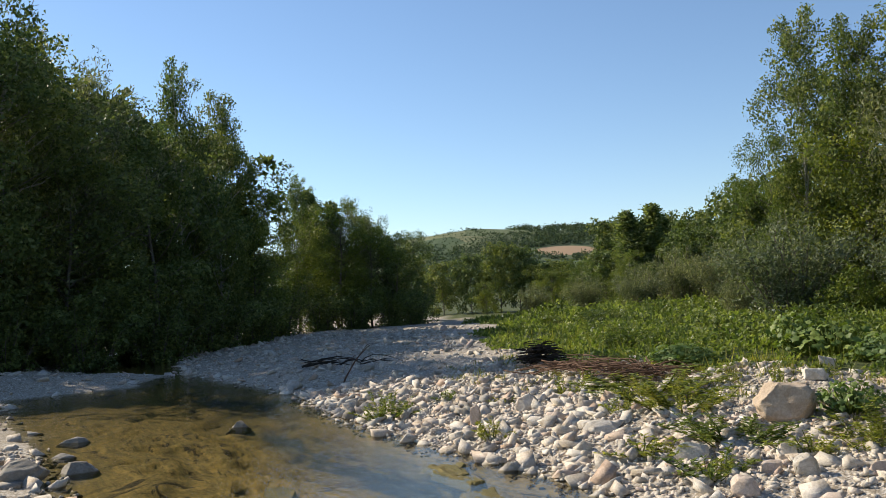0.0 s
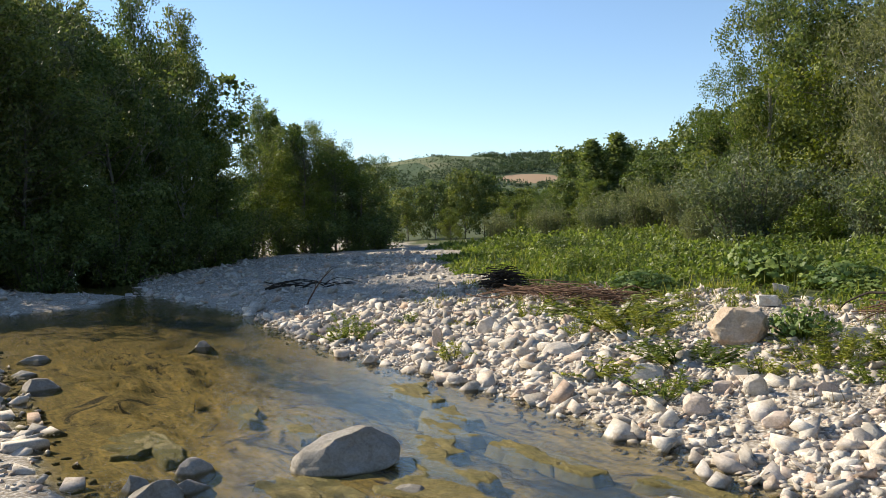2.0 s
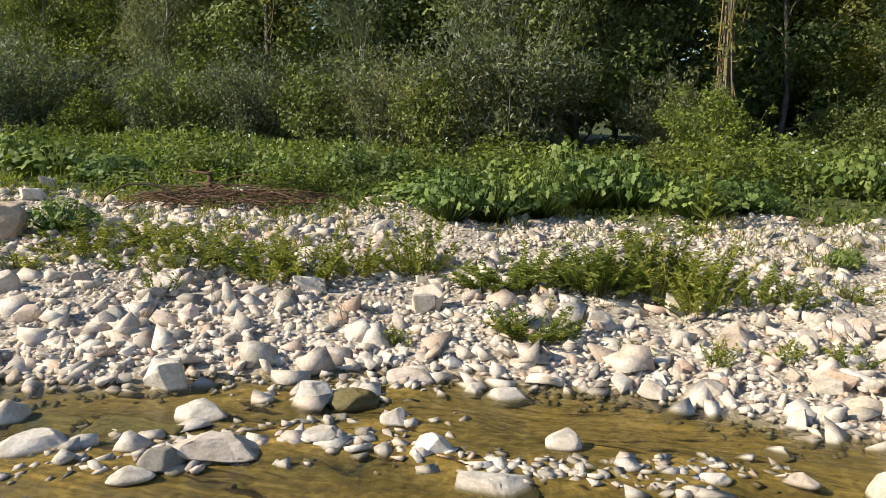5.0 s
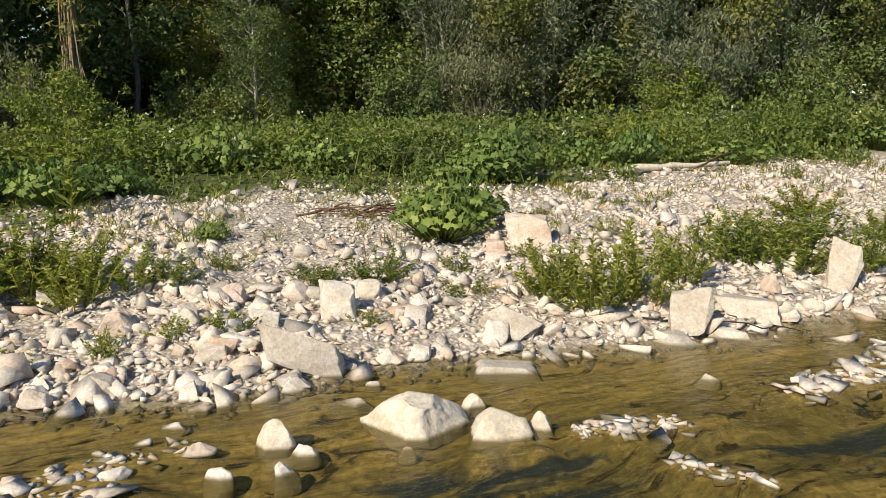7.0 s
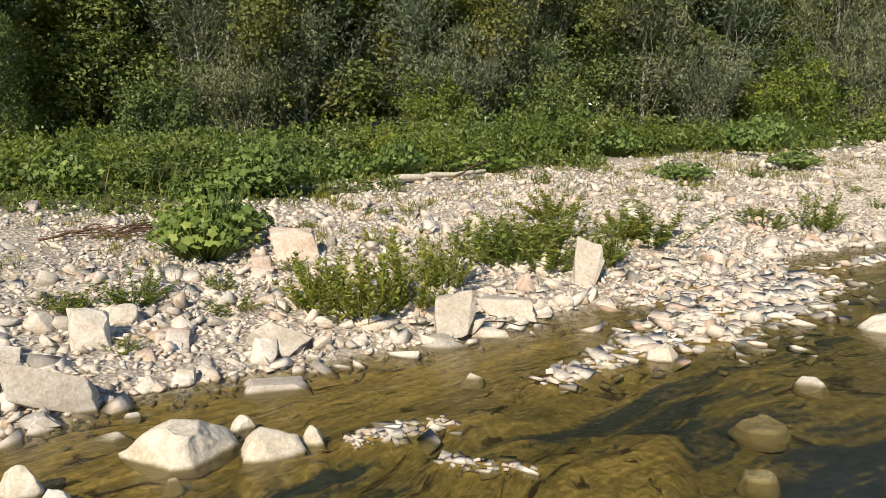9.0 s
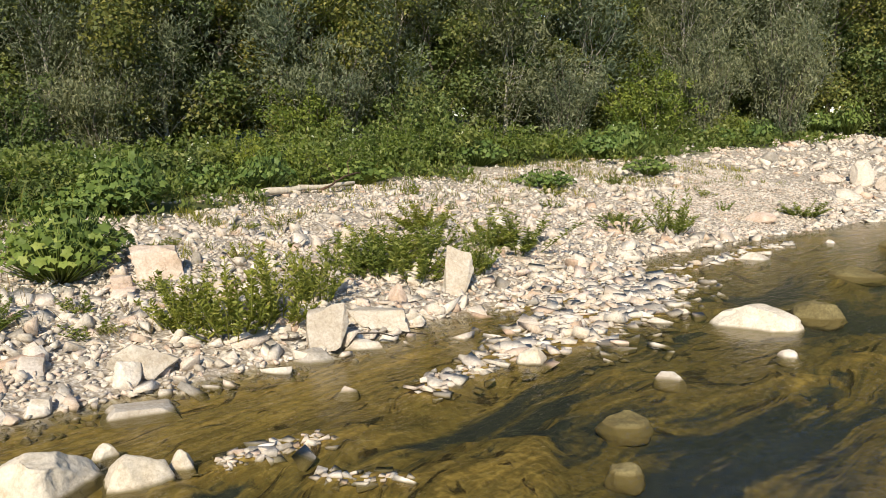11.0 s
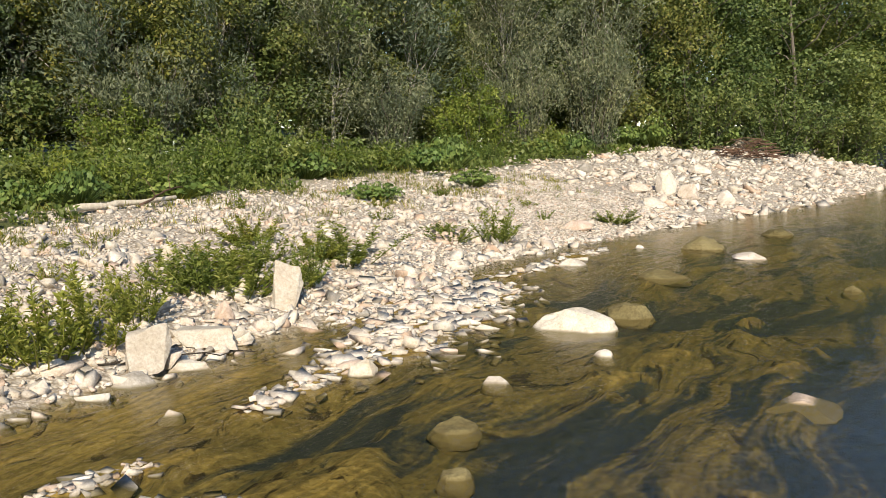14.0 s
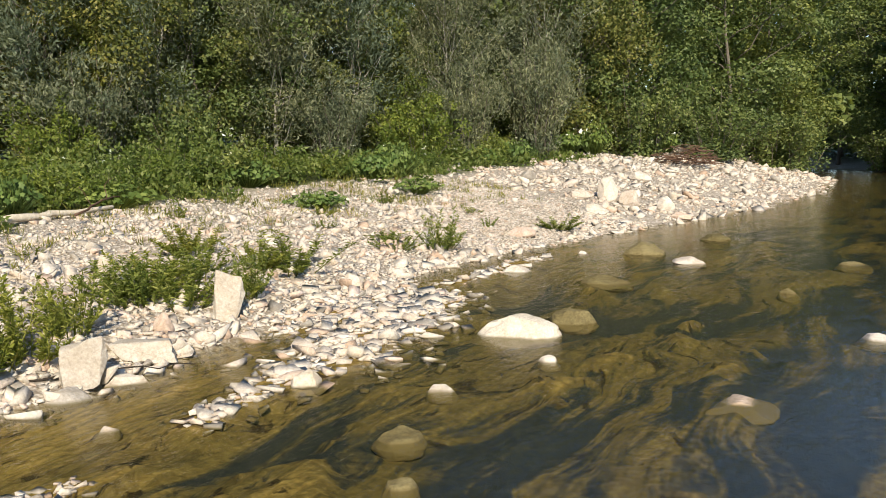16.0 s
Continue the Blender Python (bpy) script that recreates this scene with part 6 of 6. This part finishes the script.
def brush_pile(rng, name, label, x, y, length, width, height, count, turn, material, thick=0.018):
    root = tagged(new(name), label, "driftwood")
    z = ground_z(x, y)
    for i in range(count):
        u, w = rng.uniform(-0.5, 0.5) * length * 0.8, rng.normal(0, width * 0.28)
        az = turn + rng.normal(0, 0.5)
        ln = rng.uniform(0.35, 1.0) * min(length * 0.55, 1.7)
        cx, cy = u * math.cos(turn) - w * math.sin(turn), u * math.sin(turn) + w * math.cos(turn)
        h = 0.03 + height * rng.uniform(0, 1) * (1 - min(1, abs(u) / length * 1.6))
        d = np.array([math.cos(az), math.sin(az), rng.normal(0, 0.12)]) * ln / 2
        c = np.array([cx, cy, h])
        v, f = stick(rng, c - d, c + d, thick * rng.uniform(0.5, 1.5), 0.05)
        v[:, 2] = np.maximum(v[:, 2], -0.03)
        piece("branch", v, f, material, root, smooth=True)
    root.location = (x, y, z)
    return root


drng = np.random.default_rng(91)
brush_pile(drng, "brushwood_pile", "flat heap of reddish-brown washed-up branches on the gravel", 2.7, 15.9, 3.6, 1.3, 0.26, 190, -1.0, DRIFT, 0.011)
brush_pile(drng, "brushwood_pile", "tangle of thin grey-brown branches at the meadow's edge", 7.0, 10.2, 2.8, 1.2, 0.20, 170, -0.75, DRIFT, 0.008)
brush_pile(drng, "brushwood_pile", "brown heap of dead twigs on the far gravel crest", 17.6, -25.8, 2.4, 1.4, 0.6, 110, 1.2, DRIFT, 0.018)
brush_pile(drng, "brushwood_pile", "dark wet branches stranded on the shaded gravel", -3.0, 24.2, 2.6, 1.0, 0.14, 22, 0.2, DRIFT_DARK, 0.022)
brush_pile(drng, "brushwood_pile", "thin brown driftwood strewn on the gravel crest", 10.9, 1.1, 1.6, 0.7, 0.06, 26, -1.3, DRIFT, 0.012)


def root_stump(rng, name, label, x, y, height, spread, material, arms):
    root = tagged(new(name), label, "driftwood")
    v, f = stick(rng, (0, 0, -0.05), (0.05, 0.03, height), height * 0.13, 0.1, 8)
    piece("trunk", v, f, material, root, smooth=True)
    for i in range(arms):
        az = i * 6.28 / arms + rng.normal(0, 0.3)
        h0 = height * rng.uniform(0.3, 0.95)
        end = (math.cos(az) * spread * rng.uniform(0.4, 1), math.sin(az) * spread * rng.uniform(0.4, 1), h0 + rng.uniform(-0.4, 0.5) * height)
        v, f = stick(rng, (0, 0, h0), end, height * 0.05, 0.2)
        v[:, 2] = np.maximum(v[:, 2], -0.03)
        piece("branch", v, f, material, root, smooth=True)
    root.location = (x, y, ground_z(x, y))


root_stump(drng, "root_stump", "dark brown upturned root stump among driftwood", 7.0, 10.9, 0.5, 0.5, DRIFT, 7)
brush_pile(drng, "root_mass", "black washed-up root mass at the gravel's edge", 1.9, 19.2, 1.0, 0.9, 0.5, 150, 0.4, DRIFT_DARK, 0.018)


def lone_branch(label, a, b, r, material, arch=0.0, forks=2):
    root = tagged(new("dead_branch"), label, "driftwood")
    a, b = np.array(a), np.array(b)
    t = np.linspace(0, 1, 10)[:, None]
    line = (b - a) * t + np.array([0, 0, 1.0]) * arch * np.sin(t * np.pi) + drng.normal(0, 0.012, (10, 3))
    v, f = tube(line, np.linspace(r, r * 0.45, 10), 8)
    piece("bough", v, f, material, root, smooth=True)
    for i in range(forks):
        p = line[3 + 3 * i]
        v, f = stick(drng, p, p + (b - a) * 0.25 + drng.normal(0, 0.15, 3) + [0, 0, 0.12], r * 0.4)
        piece("twig", v, f, material, root, smooth=True)
    root.location = tuple(a)


lone_branch("bleached barkless log lying on the gravel crest", (14.2, -3.0, ground_z(14.2, -3.0) + 0.14), (15.2, -5.0, ground_z(15.2, -5.0) + 0.17), 0.07, DRIFT_PALE, 0.0, 0)
lone_branch("dark thin branch lying across a log", (14.1, -4.1, ground_z(14.1, -4.1) + 0.16), (15.9, -5.4, ground_z(15.9, -5.4) + 0.30), 0.022, DRIFT, 0.05, 2)
lone_branch("dark arched dead branch over the gravel", (6.3, 10.3, ground_z(6.3, 10.3) + 0.03), (5.7, 11.7, ground_z(5.7, 11.7) + 0.05), 0.025, DRIFT_DARK, 0.32, 1)
lone_branch("forked grey twig standing out of the shore stones", (-2.7, 19.7, ground_z(-2.7, 19.7) + 0.02), (-2.1, 20.2, ground_z(-2.1, 20.2) + 0.75), 0.022, DRIFT, 0.1, 2)
lone_branch("thin dark stick lying at the water's edge", (7.3, -1.7, 0.10), (7.0, -3.0, 0.08), 0.010, DRIFT_DARK, 0.03, 1)


def tall_weed(x, y, height):
    """One tall flowering stalk."""
    root = tagged(new("mullein"), "single tall yellow-green weed stalk at the meadow's edge", "weed")
    v, f = tube([(0, 0, -0.05), (0.03, 0, height * 0.5), (0.02, 0.02, height)], [0.014, 0.011, 0.004], 5)
    piece("stalk", v, f, LEAF_SHRUB, root)
    q = drng.uniform(0.15, 1, 130)
    turn = drng.uniform(0, 6.28, 130)
    v, f = leaves_at(drng, np.stack([q * 0.03, q * 0, q * height], 1), np.stack([np.cos(turn), np.sin(turn), np.full(130, 0.5)], 1), 0.20 * (1.15 - q), 0.05, 0.2)
    piece("foliage", v, f, LEAF_SHRUB, root)
    root.location = (x, y, ground_z(x, y))


tall_weed(10.1, 4.5, 1.35)
